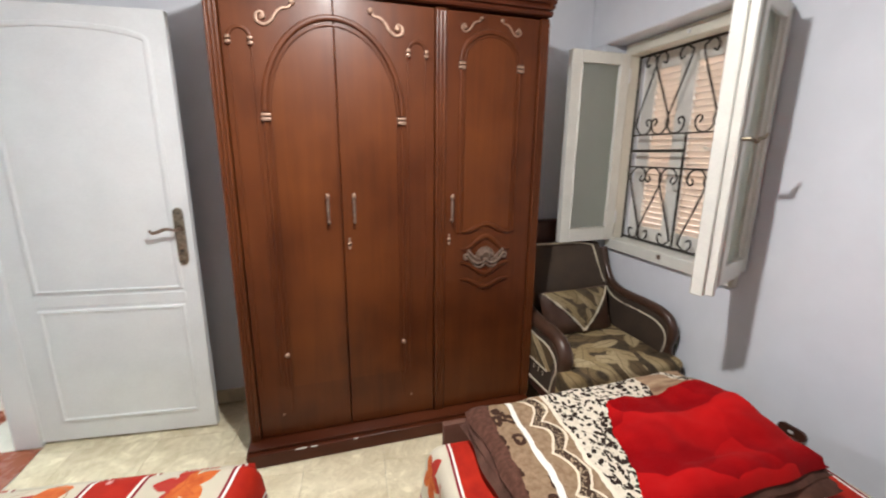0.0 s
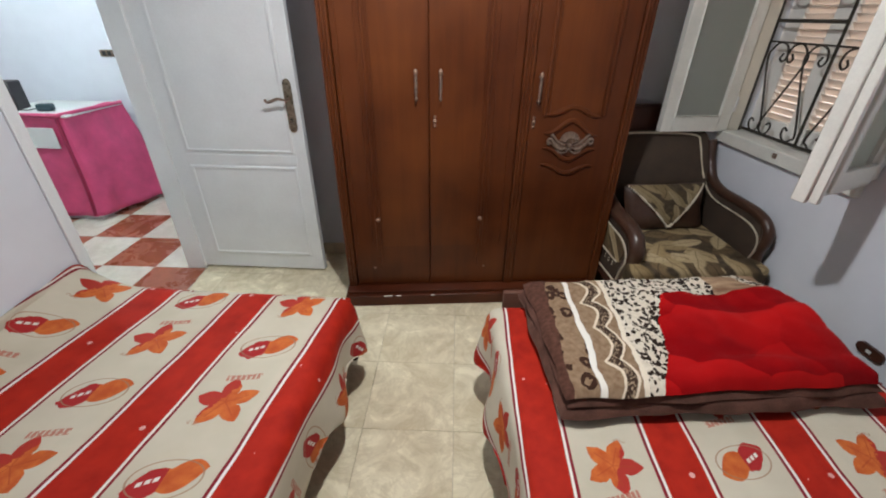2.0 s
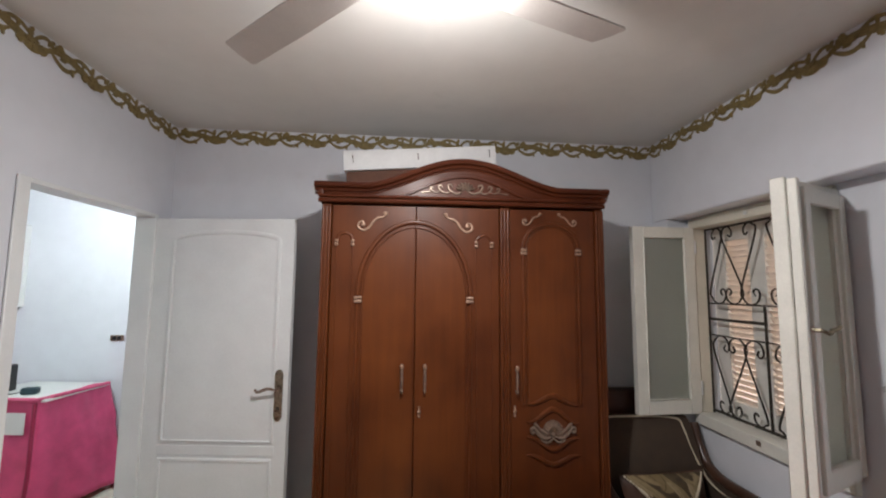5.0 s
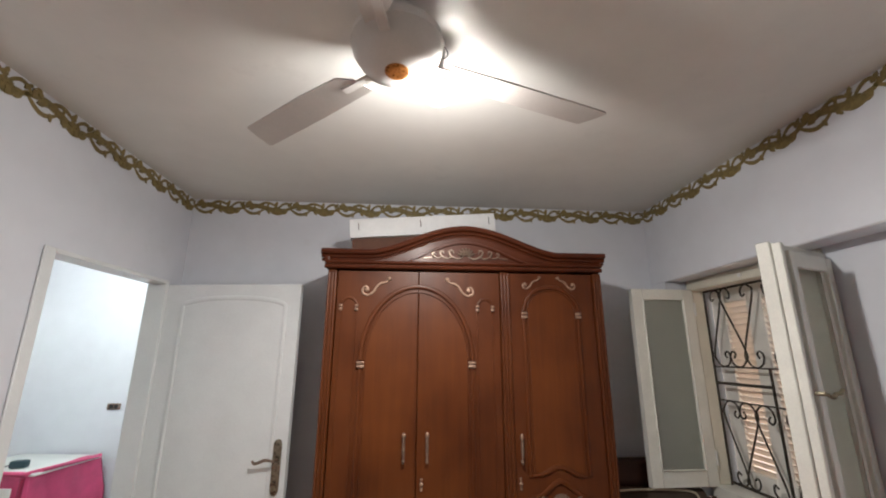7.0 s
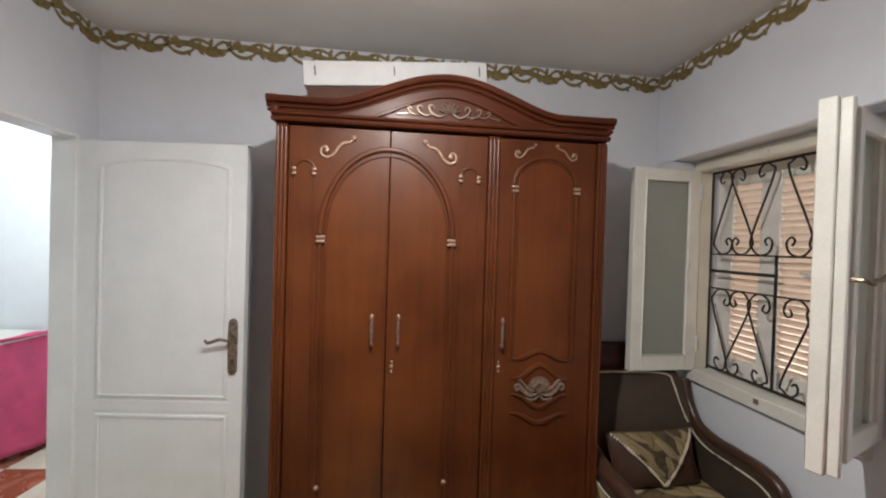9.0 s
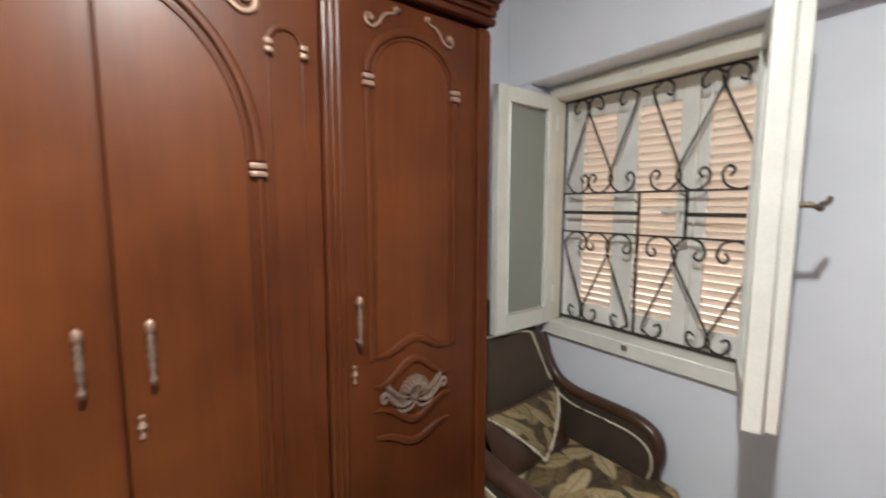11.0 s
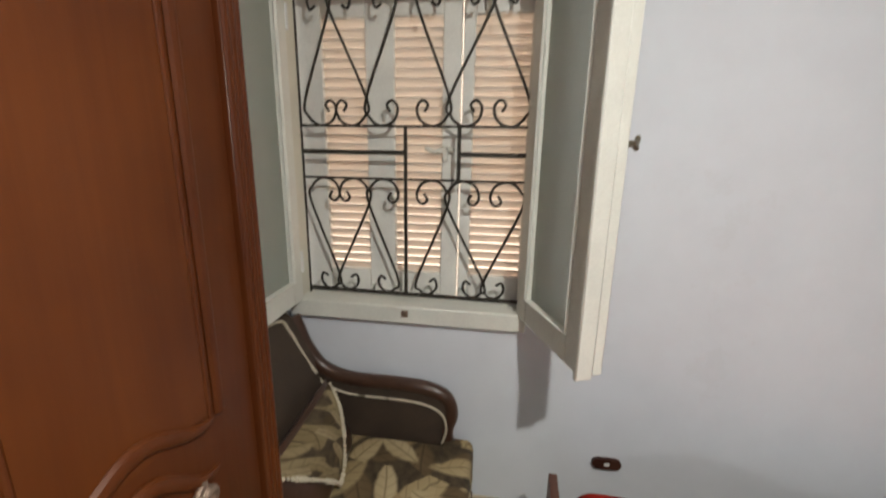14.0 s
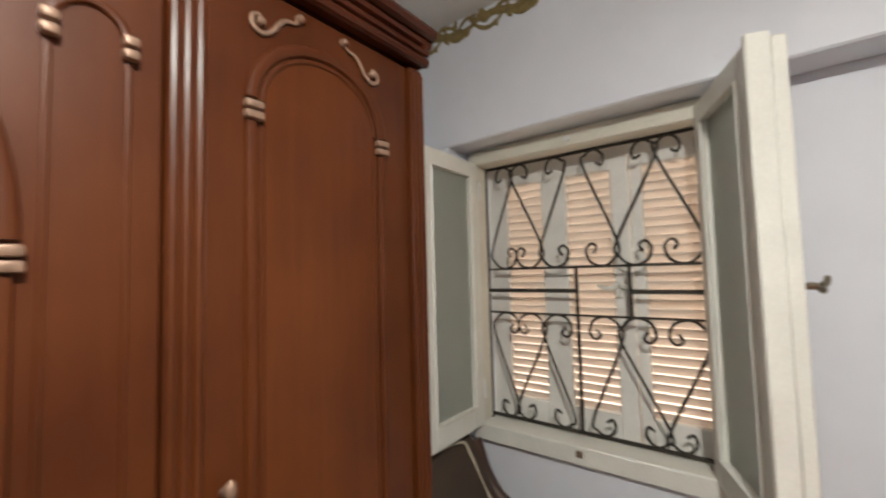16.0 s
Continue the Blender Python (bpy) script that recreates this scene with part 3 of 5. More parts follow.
def sash(name, place, rz, far):
    """An open sash reaching along -x from its hinge; far: the one at the far jamb, whose outer face is seen."""
    s = thing(name, place, rz)
    s.parent, s.matrix_parent_inverse = None, Matrix()
    s.matrix_basis = spot(win).inverted() @ s.matrix_basis
    s.parent = win
    w, h, b, t = 0.405, (1.122 if far else 1.155), 0.068, 0.021
    for nm, lo, hi in (("stile", (-w, -t, 0), (-w + b, t, h)), ("stile", (-b, -t, 0), (0, t, h)), ("bottom_rail", (-w + b, -t, 0), (-b, t, b + 0.02)), ("top_rail", (-w + b, -t, h - b), (-b, t, h))):
        part(nm, cuboid(lo, hi, 0.003), WINDOW, s)
    part("pane", cuboid((-w + b - 0.01, -0.003, b + 0.01), (-b + 0.01, 0.003, h - b + 0.01), 0), GLASS, s, "frosted glass pane", smooth=False)
    bead = tube(bmesh.new(), [(-w + b, -t, b + 0.02), (-b, -t, b + 0.02), (-b, -t, h - b), (-w + b, -t, h - b)], 0.007, 4, True)
    tube(bead, [(-w + b, t, b + 0.02), (-b, t, b + 0.02), (-b, t, h - b), (-w + b, t, h - b)], 0.007, 4, True)
    part("glazing_bead", bead, WINDOW, s)
    if not far:
        # inner raised frame with the lever on it
        for nm, lo, hi in (("inner_stile", (-w + 0.042, -t - 0.03, 0.03), (-w + 0.085, -t, h - 0.03)), ("inner_stile", (-0.065, -t - 0.022, 0.03), (-0.015, -t, h - 0.03)),
                           ("inner_rail", (-w + 0.085, -t - 0.022, 0.03), (-0.065, -t, 0.10)), ("inner_rail", (-w + 0.085, -t - 0.022, h - 0.09), (-0.065, -t, h - 0.03))):
            part(nm, cuboid(lo, hi, 0.004), WINDOW, s)
        part("edge_strip", cuboid((-w - 0.010, -t - 0.030, -0.004), (-w + 0.012, -t + 0.003, h - 0.004), 0.004), WINDOW, s)
        part("meeting_strip", cuboid((-w - 0.018, -t + 0.004, -0.01), (-w, t + 0.012, h + 0.005), 0.004), WINDOW, s)
        lv = tube(bmesh.new(), [(-w + 0.018, -t - 0.03, 0.60), (-w + 0.018, -t - 0.06, 0.60)], 0.008, 8)
        tube(lv, spline([(-w + 0.018, -t - 0.06, 0.60), (-w + 0.026, -t - 0.076, 0.590), (-w + 0.038, -t - 0.080, 0.600), (-w + 0.046, -t - 0.092, 0.606), (-w + 0.052, -t - 0.098, 0.620)], 5), 0.008, 8, ends=0.6)
        part("lever", lv, BRONZE, s, "bronze window lever")
        for x, z, l, wd in ((-w + 0.085, 0.50, 0.16, 0.010), (-w + 0.092, 0.32, 0.09, 0.007), (-w + 0.10, 0.42, 0.05, 0.012)):
            tf = tube(bmesh.new(), spline([(x, 0.006, z), (x + 0.012, 0.010, z + l * 0.3), (x - 0.004, 0.007, z + l * 0.6), (x + 0.016, 0.009, z + l)], 5), wd, 6, False, (0, 1, 0), 0.2, 0.15)
            part("torn_film", tf, PLASTIC, s, "torn pale film on the pane")
        for z in (0.30, 0.47, 0.74, 0.95):
            part("lock_plate", cuboid((-w + 0.02, -t - 0.004, z), (-w + 0.034, -t, z + 0.05), 0.001), BRONZE, s)
    for z in (0.15, 1.0):
        part("hinge", tube(bmesh.new(), [(0.004, -t, z - 0.04), (0.004, -t, z + 0.04)], 0.007, 8), PLASTIC, s)
    return s


sash("sash", (XR - 0.01, 2.272, 0.894), 1.5, True)
sash("sash", (XR - 0.008, 1.412, 0.892), 21.5, False)

# iron grille
GX = 1.880
gy = lambda u: 2.262 - 0.842 * u                          # u runs from the far jamb to the near one
gr = thing("window_grille", (GX, 1.84, 0.88), 0, "black wrought-iron window grille with paired scrolls", "grille")


def bar(pts, r=0.0055, name="bar", flat=1.0):
    part(name, tube(bmesh.new(), [(GX, gy(u), z) for u, z in pts], r, 6, False, (1, 0, 0), flat), IRON, gr, world=True)


ZT, ZM1, ZM0, ZB = 2.002, 1.550, 1.362, 0.918
for pts, r in ((((0.0, ZB - 0.02), (0.0, ZT)), 0.008), (((1.0, ZB), (1.0, ZT)), 0.006), (((0, ZT), (1, ZT)), 0.006), (((0, ZM1), (1, ZM1)), 0.0045), (((0, ZM0), (1, ZM0)), 0.0045),
               (((0, ZB), (1, ZB - 0.005)), 0.008), (((0, 1.457), (0.48, 1.457)), 0.0085), (((0.71, 1.455), (1, 1.455)), 0.0085), (((0.476, ZB), (0.476, ZM1)), 0.007), (((0.708, ZM0), (0.708, ZM1)), 0.007)):
    bar(pts, r)


def scroll(ut, ub, st, sb, zt, zb):
    """One S-scroll: from a curl at the narrow end zt, hooked to side st, down to a wide hook at zb turned to side sb."""
    k = 1 if zt > zb else -1
    rt, rb, W = 0.042, 0.062, 0.842
    cx, cz = ut * W - st * rt, zt - k * rt
    hook = [(cx - st * rt * 0.15, cz - k * 0.010), (cx - st * rt * 0.62, cz - k * 0.022), (cx - st * rt * 0.85, cz + k * 0.002), (cx - st * rt * 0.62, cz + k * rt * 0.62), (cx, cz + k * rt * 0.98), (cx + st * rt * 0.72, cz + k * rt * 0.62), (cx + st * rt, cz - k * 0.02)]
    ex, ez = ub * W + sb * rb, zb + k * rb
    tail = [(ex - sb * rb, ez + k * 0.035), (ex - sb * rb * 0.88, ez - k * rb * 0.45), (ex - sb * rb * 0.2, ez - k * rb * 0.97), (ex + sb * rb * 0.6, ez - k * rb * 0.72), (ex + sb * rb * 0.86, ez - k * 0.0), (ex + sb * rb * 0.55, ez + k * 0.026), (ex + sb * rb * 0.22, ez + k * 0.012), (ex + sb * rb * 0.42, ez - k * 0.012)]
    p = spline([(GX + 0.004, 2.262 - x, z) for x, z in hook + tail], 6)
    part("scroll", tube(bmesh.new(), p, 0.0052, 6, False, (1, 0, 0)), IRON, gr, world=True)


for ut, ub, st, sb in ((0.152, 0.030, 1, 1), (0.152, 0.305, -1, -1), (0.435, 0.305, 1, 1), (0.527, 0.662, -1, -1), (0.832, 0.662, 1, 1), (0.832, 0.985, -1, -1)):
    scroll(ut, ub, st, sb, ZT, ZM1)
    scroll(ut, ub, st, sb, ZB, ZM0)
# louvred shutters
sh = thing("window_shutter", (1.96, 1.84, 0.86), 0, "closed white louvred wooden shutters behind the grille", "shutter", kind="structure")
SX = 1.955
cols = ((2.198, 2.03), (1.92, 1.74), (1.625, 1.43))
for lo, hi in (((SX, 2.198, 0.85), (SX + 0.03, 2.30, 2.06)), ((SX, 1.92, 0.85), (SX + 0.03, 2.03, 2.06)), ((SX, 1.672, 0.85), (SX + 0.03, 1.74, 2.06)), ((SX, 1.625, 0.85), (SX + 0.03, 1.668, 2.06)), ((SX, 1.38, 0.85), (SX + 0.03, 1.43, 2.06))):
    part("stile", cuboid(lo, hi, 0.004), SHUTTER, sh, world=True)
slat = bmesh.new()
box(slat, (-0.0215, -0.5, -0.0025), (0.0215, 0.5, 0.0025), 0.001)
slat_ob = part("slat", slat, SLAT, sh)
slat_me = slat_ob.data
bpy.data.objects.remove(slat_ob)
for y1, y0 in cols:
    for lo, hi in (((SX, y0, 0.85), (SX + 0.03, y1, 0.985)), ((SX, y0, 1.93), (SX + 0.03, y1, 2.06))):
        part("rail", cuboid(lo, hi, 0.003), SHUTTER, sh, world=True)
    for i in range(28):
        s = new("slat", slat_me)
        s.parent = sh
        s.matrix_basis = pose(SX + 0.015 - 1.96, (y0 + y1) / 2 - 1.84, 1.0 + i * 0.0338 - 0.86, 0, 52, 0) @ Matrix.Diagonal((1, y1 - y0, 1, 1))
latch = bmesh.new()
tube(latch, spline([(1.945, 1.80, 1.475), (1.935, 1.76, 1.462), (1.94, 1.72, 1.475), (1.935, 1.69, 1.468)], 4), 0.011, 6, ends=0.7)
box(latch, (1.938, 1.715, 1.43), (1.955, 1.735, 1.49), 0.003)
part("shutter_latch", latch, WINDOW, sh, world=True)
part("daylight_backdrop", cuboid((2.75, 0.2, -0.6), (2.77, 3.6, 3.4), 0), SUNWALL, None, "warm sunlit daylight beyond the shutters", smooth=False, kind="structure", category="backdrop")

# ---- gold stencil border ----
bd = thing("trim_border", (0, 0, 2.508), 0, "gold stencilled scroll border under the ceiling", "border", kind="structure")


def ribbon(bm, pts, w):
    pts = [Vector((p[0], p[1], 0)) for p in pts]
    k = len(pts)
    lo, hi = [], []
    for i, p in enumerate(pts):
        d = (pts[min(i + 1, k - 1)] - pts[max(i - 1, 0)]).normalized()
        n = Vector((-d.y, d.x, 0)) * (w * (0.35 + 0.65 * max(0.0, math.sin(math.pi * min(1, (i + 1) / k))) ** 0.7))
        lo.append(bm.verts.new(p - n))
        hi.append(bm.verts.new(p + n))
    for i in range(k - 1):
        bm.faces.new((lo[i], lo[i + 1], hi[i + 1], hi[i]))


def leaf(bm, x, y, a, l, w):
    ca, sa = math.cos(radians(a)), math.sin(radians(a))
    o = [(0, 0), (0.25, 0.8), (0.5, 1.0), (0.62, 0.55), (0.8, 0.6), (1, 0), (0.75, -0.7), (0.6, -0.45), (0.4, -0.9), (0.2, -0.6)]
    vs = [bm.verts.new((x + l * p * ca - w * q * sa, y + l * p * sa + w * q * ca, 0)) for p, q in o]
    bm.faces.new(vs)


def border_motif():
    """A running leaf scroll: a thick wavy stem, crescents under and over it, curls and pointed leaves; each piece a hair proud of the last."""
    bm = bmesh.new()
    L, level = 0.30, 0.0012

    def raise_new(done):
        nonlocal level
        fs = [f for f in bm.faces if f not in done]
        for f in fs:
            f.normal_update()
            if f.normal.z < 0:
                f.normal_flip()
        r = bmesh.ops.extrude_face_region(bm, geom=fs)
        for g in r["geom"]:
            if isinstance(g, bmesh.types.BMVert):
                g.co.z += level
        level += 0.00025

    def strip(pts, w):
        done = set(bm.faces)
        ribbon(bm, pts, w)
        raise_new(done)

    def blade(*args):
        done = set(bm.faces)
        leaf(bm, *args)
        raise_new(done)

    strip([(-0.01 + (L + 0.02) * i / 28, 0.050 + 0.016 * math.sin(2 * math.pi * i / 28)) for i in range(29)], 0.0165)
    strip([(0.005 + 0.135 * i / 14, 0.046 - 0.036 * math.sin(math.pi * i / 14)) for i in range(15)], 0.0095)
    strip([(0.165 + 0.12 * i / 14, 0.040 - 0.030 * math.sin(math.pi * i / 14)) for i in range(15)], 0.0085)
    strip([(0.085 + 0.13 * i / 14, 0.058 + 0.030 * math.sin(math.pi * i / 14)) for i in range(15)], 0.0085)
    strip([(0.225 + 0.10 * i / 12, 0.052 + 0.034 * math.sin(math.pi * i / 12)) for i in range(13)], 0.008)
    strip(coil(0.145, 0.070, 0.022, 0.008, 200, -1.0, 14), 0.0065)
    strip(coil(0.262, 0.030, 0.020, 0.007, 20, -1.0, 14), 0.006)
    for args in ((0.02, 0.060, 62, 0.045, 0.014), (0.055, 0.066, 110, 0.036, 0.012), (0.205, 0.055, 75, 0.046, 0.014), (0.10, 0.030, -70, 0.034, 0.011),
                 (0.235, 0.040, -105, 0.040, 0.012), (0.155, 0.036, -50, 0.034, 0.011), (0.285, 0.062, 50, 0.042, 0.013), (0.04, 0.040, 20, 0.060, 0.014), (0.185, 0.045, 5, 0.062, 0.014)):
        blade(*args)
    return bm


m0 = part("scroll", border_motif(), STENCIL, bd, smooth=False)
motif = m0.data
bpy.data.objects.remove(m0)


def border_run(a, b, rz):
    n = round((Vector(b) - Vector(a)).length / 0.30)
    for i in range(n):
        p = Vector(a).lerp(Vector(b), i / n)
        o = new("scroll", motif)
        o.parent = bd
        o.matrix_basis = pose(p.x, p.y, 0, 0, 0, rz) @ pose(0, 0, 0, 90) @ Matrix.Diagonal(((Vector(b) - Vector(a)).length / n / 0.30, 1, 1, 1))


border_run((XL + 0.004, YB - 0.001), (XB - 0.004, YB - 0.001), 0)
border_run((XL + 0.001, YN), (XL + 0.001, YB), 90)
border_run((XB - 0.001, YB), (XB - 0.001, YN), -90)

# ---- wardrobe ----
WX0, WX1, WF, WD = -0.402, 1.056, 1.945, 2.44
ward = thing("wardrobe", (0.33, 2.19, 0), 0, "tall three-door reddish-brown mahogany wardrobe with arched mouldings and carved crown", "wardrobe")


def wp(name, bm, mat, parent=ward, label="", smooth=True):
    return part(name, bm, mat, parent, label, smooth, world=True)


wp("side_panel", cuboid((WX0, WF - 0.005, 0.085), (WX0 + 0.025, WD, 2.05), 0.003), WOOD)
wp("side_panel", cuboid((WX1 - 0.025, WF - 0.005, 0.085), (WX1, WD, 2.05), 0.003), WOOD)
wp("back_panel", cuboid((WX0 + 0.025, WD - 0.012, 0.085), (WX1 - 0.025, WD - 0.002, 2.05), 0), WOOD)
wp("top_panel", cuboid((WX0, WF + 0.02, 2.05), (WX1, WD, 2.075), 0.003), WOODX)
wp("bottom_panel", cuboid((WX0 + 0.025, WF + 0.02, 0.086), (WX1 - 0.025, WD - 0.012, 0.11), 0.002), WOODX)
pl = bmesh.new()
box(pl, (WX0 - 0.012, 1.852, 0.0), (WX1 - 0.002, WD, 0.07), 0.004)
box(pl, (WX0 - 0.004, 1.872, 0.07), (WX1 - 0.008, WD, 0.088), 0.006, 2)
wp("plinth", pl, WOODX, label="scuffed plinth with worn paint")
for x, w in ((-0.20, 0.05), (-0.13, 0.03), (0.07, 0.02), (0.93, 0.07)):
    wp("scuff", cuboid((x, 1.8505, 0.064), (x + w, 1.8525, 0.0715), 0.001), PLASTIC, label="chipped pale edge")
# fluted posts at both ends and between the doors
for x0, x1 in ((WX0, WX0 + 0.048), (0.500, 0.552), (WX1 - 0.045, WX1)):
    bm = bmesh.new()
    box(bm, (x0 + 0.0005, WF - 0.014, 0.088), (x1 - 0.0005, WF + 0.01, 2.045), 0.003)
    n, reeds = 3, []
    for i in range(n):
        x = x0 + (x1 - x0) * (i + 0.5) / n
        reeds.append(tube(bmesh.new(), [(x, WF - 0.014, 0.12), (x, WF - 0.014, 2.03)], 0.007, 8, up=(0, 1, 0), flat=0.9))
    post = wp("post", bm, WOOD)
    for r in reeds:
        wp("reed", r, WOOD, post)

DOORS = ((WX0 + 0.051, 0.0685), (0.0705, 0.4985), (0.5535, WX1 - 0.047))
doors = []
for x0, x1 in DOORS:
    doors.append(wp("door", cuboid((x0, WF - 0.004, 0.092), (x1, WF + 0.016, 2.043), 0.003), WOOD))
FY = WF - 0.004


def mould(pts, r=0.009, parent=ward, mat=WOOD, flat=0.8, ends=1.0, name="moulding", closed=False, n=8):
    wp(name, tube(bmesh.new(), [(x, FY - r * 0.3, z) for x, z in pts], r, n, closed, (0, 1, 0), flat, ends), mat, parent)


def cap(x, z, parent, w=0.017):
    bm = bmesh.new()
    for dz in (-0.010, 0.008):
        box(bm, (x - w, FY - 0.017, z + dz - 0.007), (x + w, FY, z + dz + 0.007), 0.004, 2)
    wp("gilt_cap", bm, GILT, parent, "pale gilt cap")


AX, AZ, AR = 0.066, 1.59, 0.283
for d, (a0, a1), sx in ((doors[0], (180, 90), -1), (doors[1], (0, 90), 1)):
    for r, w in ((AR, 0.012), (AR - 0.021, 0.0055)):
        mould(arc(AX, AZ, r, a0, a1, 22, r * 1.31), w, d)
        mould([(AX + sx * r, AZ - 0.04), (AX + sx * r, 0.34)], w * 0.7, d)
    fo = [(AX + sx * 0.0095, 0.345), (AX + sx * (AR - 0.03), 0.345)] + arc(AX, AZ, AR - 0.03, 0 if sx > 0 else 180, 88 if sx > 0 else 92, 18, (AR - 0.03) * 1.31)
    wp("field", prism(bmesh.new(), fo, 1, FY - 0.0018, FY + 0.001), PANEL, d, smooth=False)
    cap(AX + sx * (AR - 0.004), AZ - 0.02, d, 0.019)
    mould([(AX + sx * (AR - 0.012), 0.34), (AX + sx * (AR - 0.012), 0.22)], 0.005, d)
    cx = AX + sx * 0.352
    mould(arc(cx, 1.855, 0.040, 0, 180, 12, 0.045), 0.007, d)
    for k in (-1, 1):
        cap(cx + k * 0.040, 1.852, d, 0.009)
        mould([(cx + k * 0.040, 1.845), (cx + k * 0.040, 0.36)], 0.0038, d)
    # gilt studs low on the doors
    wp("stud", lathe(bmesh.new(), [(0.001, 0), (0.012, 0), (0.013, -0.007), (0.005, -0.014)], 10, (AX + sx * 0.275, FY, 0.510), 1), GILT, d, "pale gilt stud")
    wp("stud", lathe(bmesh.new(), [(0.001, 0), (0.006, 0), (0.005, -0.005)], 8, (AX + sx * 0.312, FY, 0.205), 1), GILT, d, "pale gilt stud")
TX, TZ, TR = 0.771, 1.84, 0.147
to = [(TX - TR + 0.025, 1.06), (TX + TR - 0.025, 1.06)] + arc(TX, TZ, TR - 0.025, 0, 180, 24, (TR - 0.025) * 0.86)
wp("field", prism(bmesh.new(), to, 1, FY - 0.0018, FY + 0.001), PANEL, doors[2], smooth=False)
for r, w in ((TR, 0.012), (TR - 0.019, 0.0055)):
    mould(arc(TX, TZ, r, 180, 0, 24, r * 0.86), w, doors[2])
    for k in (-1, 1):
        mould([(TX + k * r, TZ - 0.04), (TX + k * r, 1.05)], w * 0.8, doors[2])
for k in (-1, 1):
    cap(TX + k * (TR - 0.002), TZ - 0.02, doors[2], 0.016)


def flourish(x, z, s, size, parent):
    """A gilt S-shaped flourish with a tight curl at its low end."""
    pts = spline([(x + s * p * size, 0, z + q * size) for p, q in ((-0.34, -0.12), (-0.44, -0.02), (-0.58, -0.10), (-0.58, -0.30), (-0.36, -0.40), (-0.12, -0.24), (0.04, 0.0), (0.22, 0.14), (0.42, 0.18), (0.55, 0.34))], 5)
    bm = tube(bmesh.new(), [(p.x, FY - 0.004, p.z) for p in pts], 0.0064 * size / 0.11, 8, False, (0, 1, 0), 0.8, 0.5)
    lathe(bm, [(0.001, 0), (0.012 * size / 0.11, 0), (0.010 * size / 0.11, -0.010), (0.003, -0.014)], 10, (x + s * 0.55 * size, FY, z + 0.34 * size), 1)
    lathe(bm, [(0.001, 0), (0.011 * size / 0.11, 0), (0.009 * size / 0.11, -0.010), (0.003, -0.013)], 10, (x - s * 0.40 * size, FY, z - 0.16 * size), 1)
    wp("flourish", bm, GILT, parent, "carved pale gilt flourish")


flourish(-0.150, 1.962, 1, 0.118, doors[0])
flourish(0.285, 1.962, -1, 0.118, doors[1])
flourish(0.672, 1.992, 1, 0.08, doors[2])
flourish(0.862, 1.992, -1, 0.08, doors[2])


def pull(x, z, parent):
    bm = bmesh.new()
    lathe(bm, [(0.002, 0.068), (0.008, 0.062), (0.009, 0.05), (0.005, 0.042), (0.0075, 0.034), (0.0055, 0.026), (0.008, 0.016), (0.006, 0.006), (0.0085, -0.004), (0.006, -0.014), (0.0075, -0.024), (0.005, -0.034), (0.0045, -0.045), (0.008, -0.055), (0.002, -0.066)], 10, (x, FY - 0.026, z))
    for dz in (0.05, -0.055):
        tube(bm, [(x, FY, z + dz), (x, FY - 0.026, z + dz)], 0.006, 8)
    h = wp("handle", bm, SILVER, parent, "turned bronze pull with a gilt knob")
    wp("knob", lathe(bmesh.new(), [(0.002, 0.074), (0.0085, 0.067), (0.0095, 0.056), (0.006, 0.047)], 10, (x, FY - 0.026, z)), GILT, parent)


pull(0.010, 1.185, doors[0])
pull(0.122, 1.185, doors[1])
pull(0.582, 1.172, doors[2])
for x, z, d in ((0.097, 1.025, doors[1]), (0.574, 1.02, doors[2])):
    bm = lathe(bmesh.new(), [(0.001, 0.028), (0.007, 0.024), (0.004, 0.012), (0.010, 0.0), (0.004, -0.012), (0.007, -0.024), (0.001, -0.028)], 10, (x, FY - 0.002, z))
    wp("keyhole_plate", bm, GILT, d, "small gilt keyhole plate")
# carved shell between curved mouldings on the narrow door
CX, CZ = 0.768, 0.925
for z0, amp, sgn in ((1.065, 0.026, 1), (0.985, 0.042, 1), (0.87, 0.036, -1), (0.79, 0.026, -1)):
    pts = [(CX - 0.135 + 0.27 * i / 24, z0 + sgn * amp * math.cos(math.pi * (i / 24 - 0.5) * 2) * (0.5 + 0.5 * math.sin(math.pi * i / 24)) - 0.010 * (i / 24 - 0.5)) for i in range(25)]
    mould(pts, 0.013, doors[2], WOOD, 0.7, 0.25)
SV = dict(parent=doors[2], label="carved ornament with antique silver wash")
fan_o = [(CX, CZ - 0.022)] + [(CX + 0.054 * math.cos(radians(15 + 150 * i / 36)) * (1 + 0.035 * math.cos(i * math.pi / 2)), CZ - 0.012 + 0.060 * math.sin(radians(15 + 150 * i / 36)) * (1 + 0.035 * math.cos(i * math.pi / 2))) for i in range(37)]
wp("shell", prism(bmesh.new(), fan_o, 1, FY - 0.006, FY + 0.001), SILVER, **SV)
for s in (-1, 1):
    lf = [(0.016, -0.020), (0.040, -0.002), (0.066, 0.010), (0.092, 0.022), (0.104, 0.012), (0.094, -0.004), (0.068, -0.022), (0.040, -0.034)]
    wp("leaf", prism(bmesh.new(), [(CX + s * p, CZ + q) for p, q in lf], 1, FY - 0.005, FY + 0.001), SILVER, **SV)
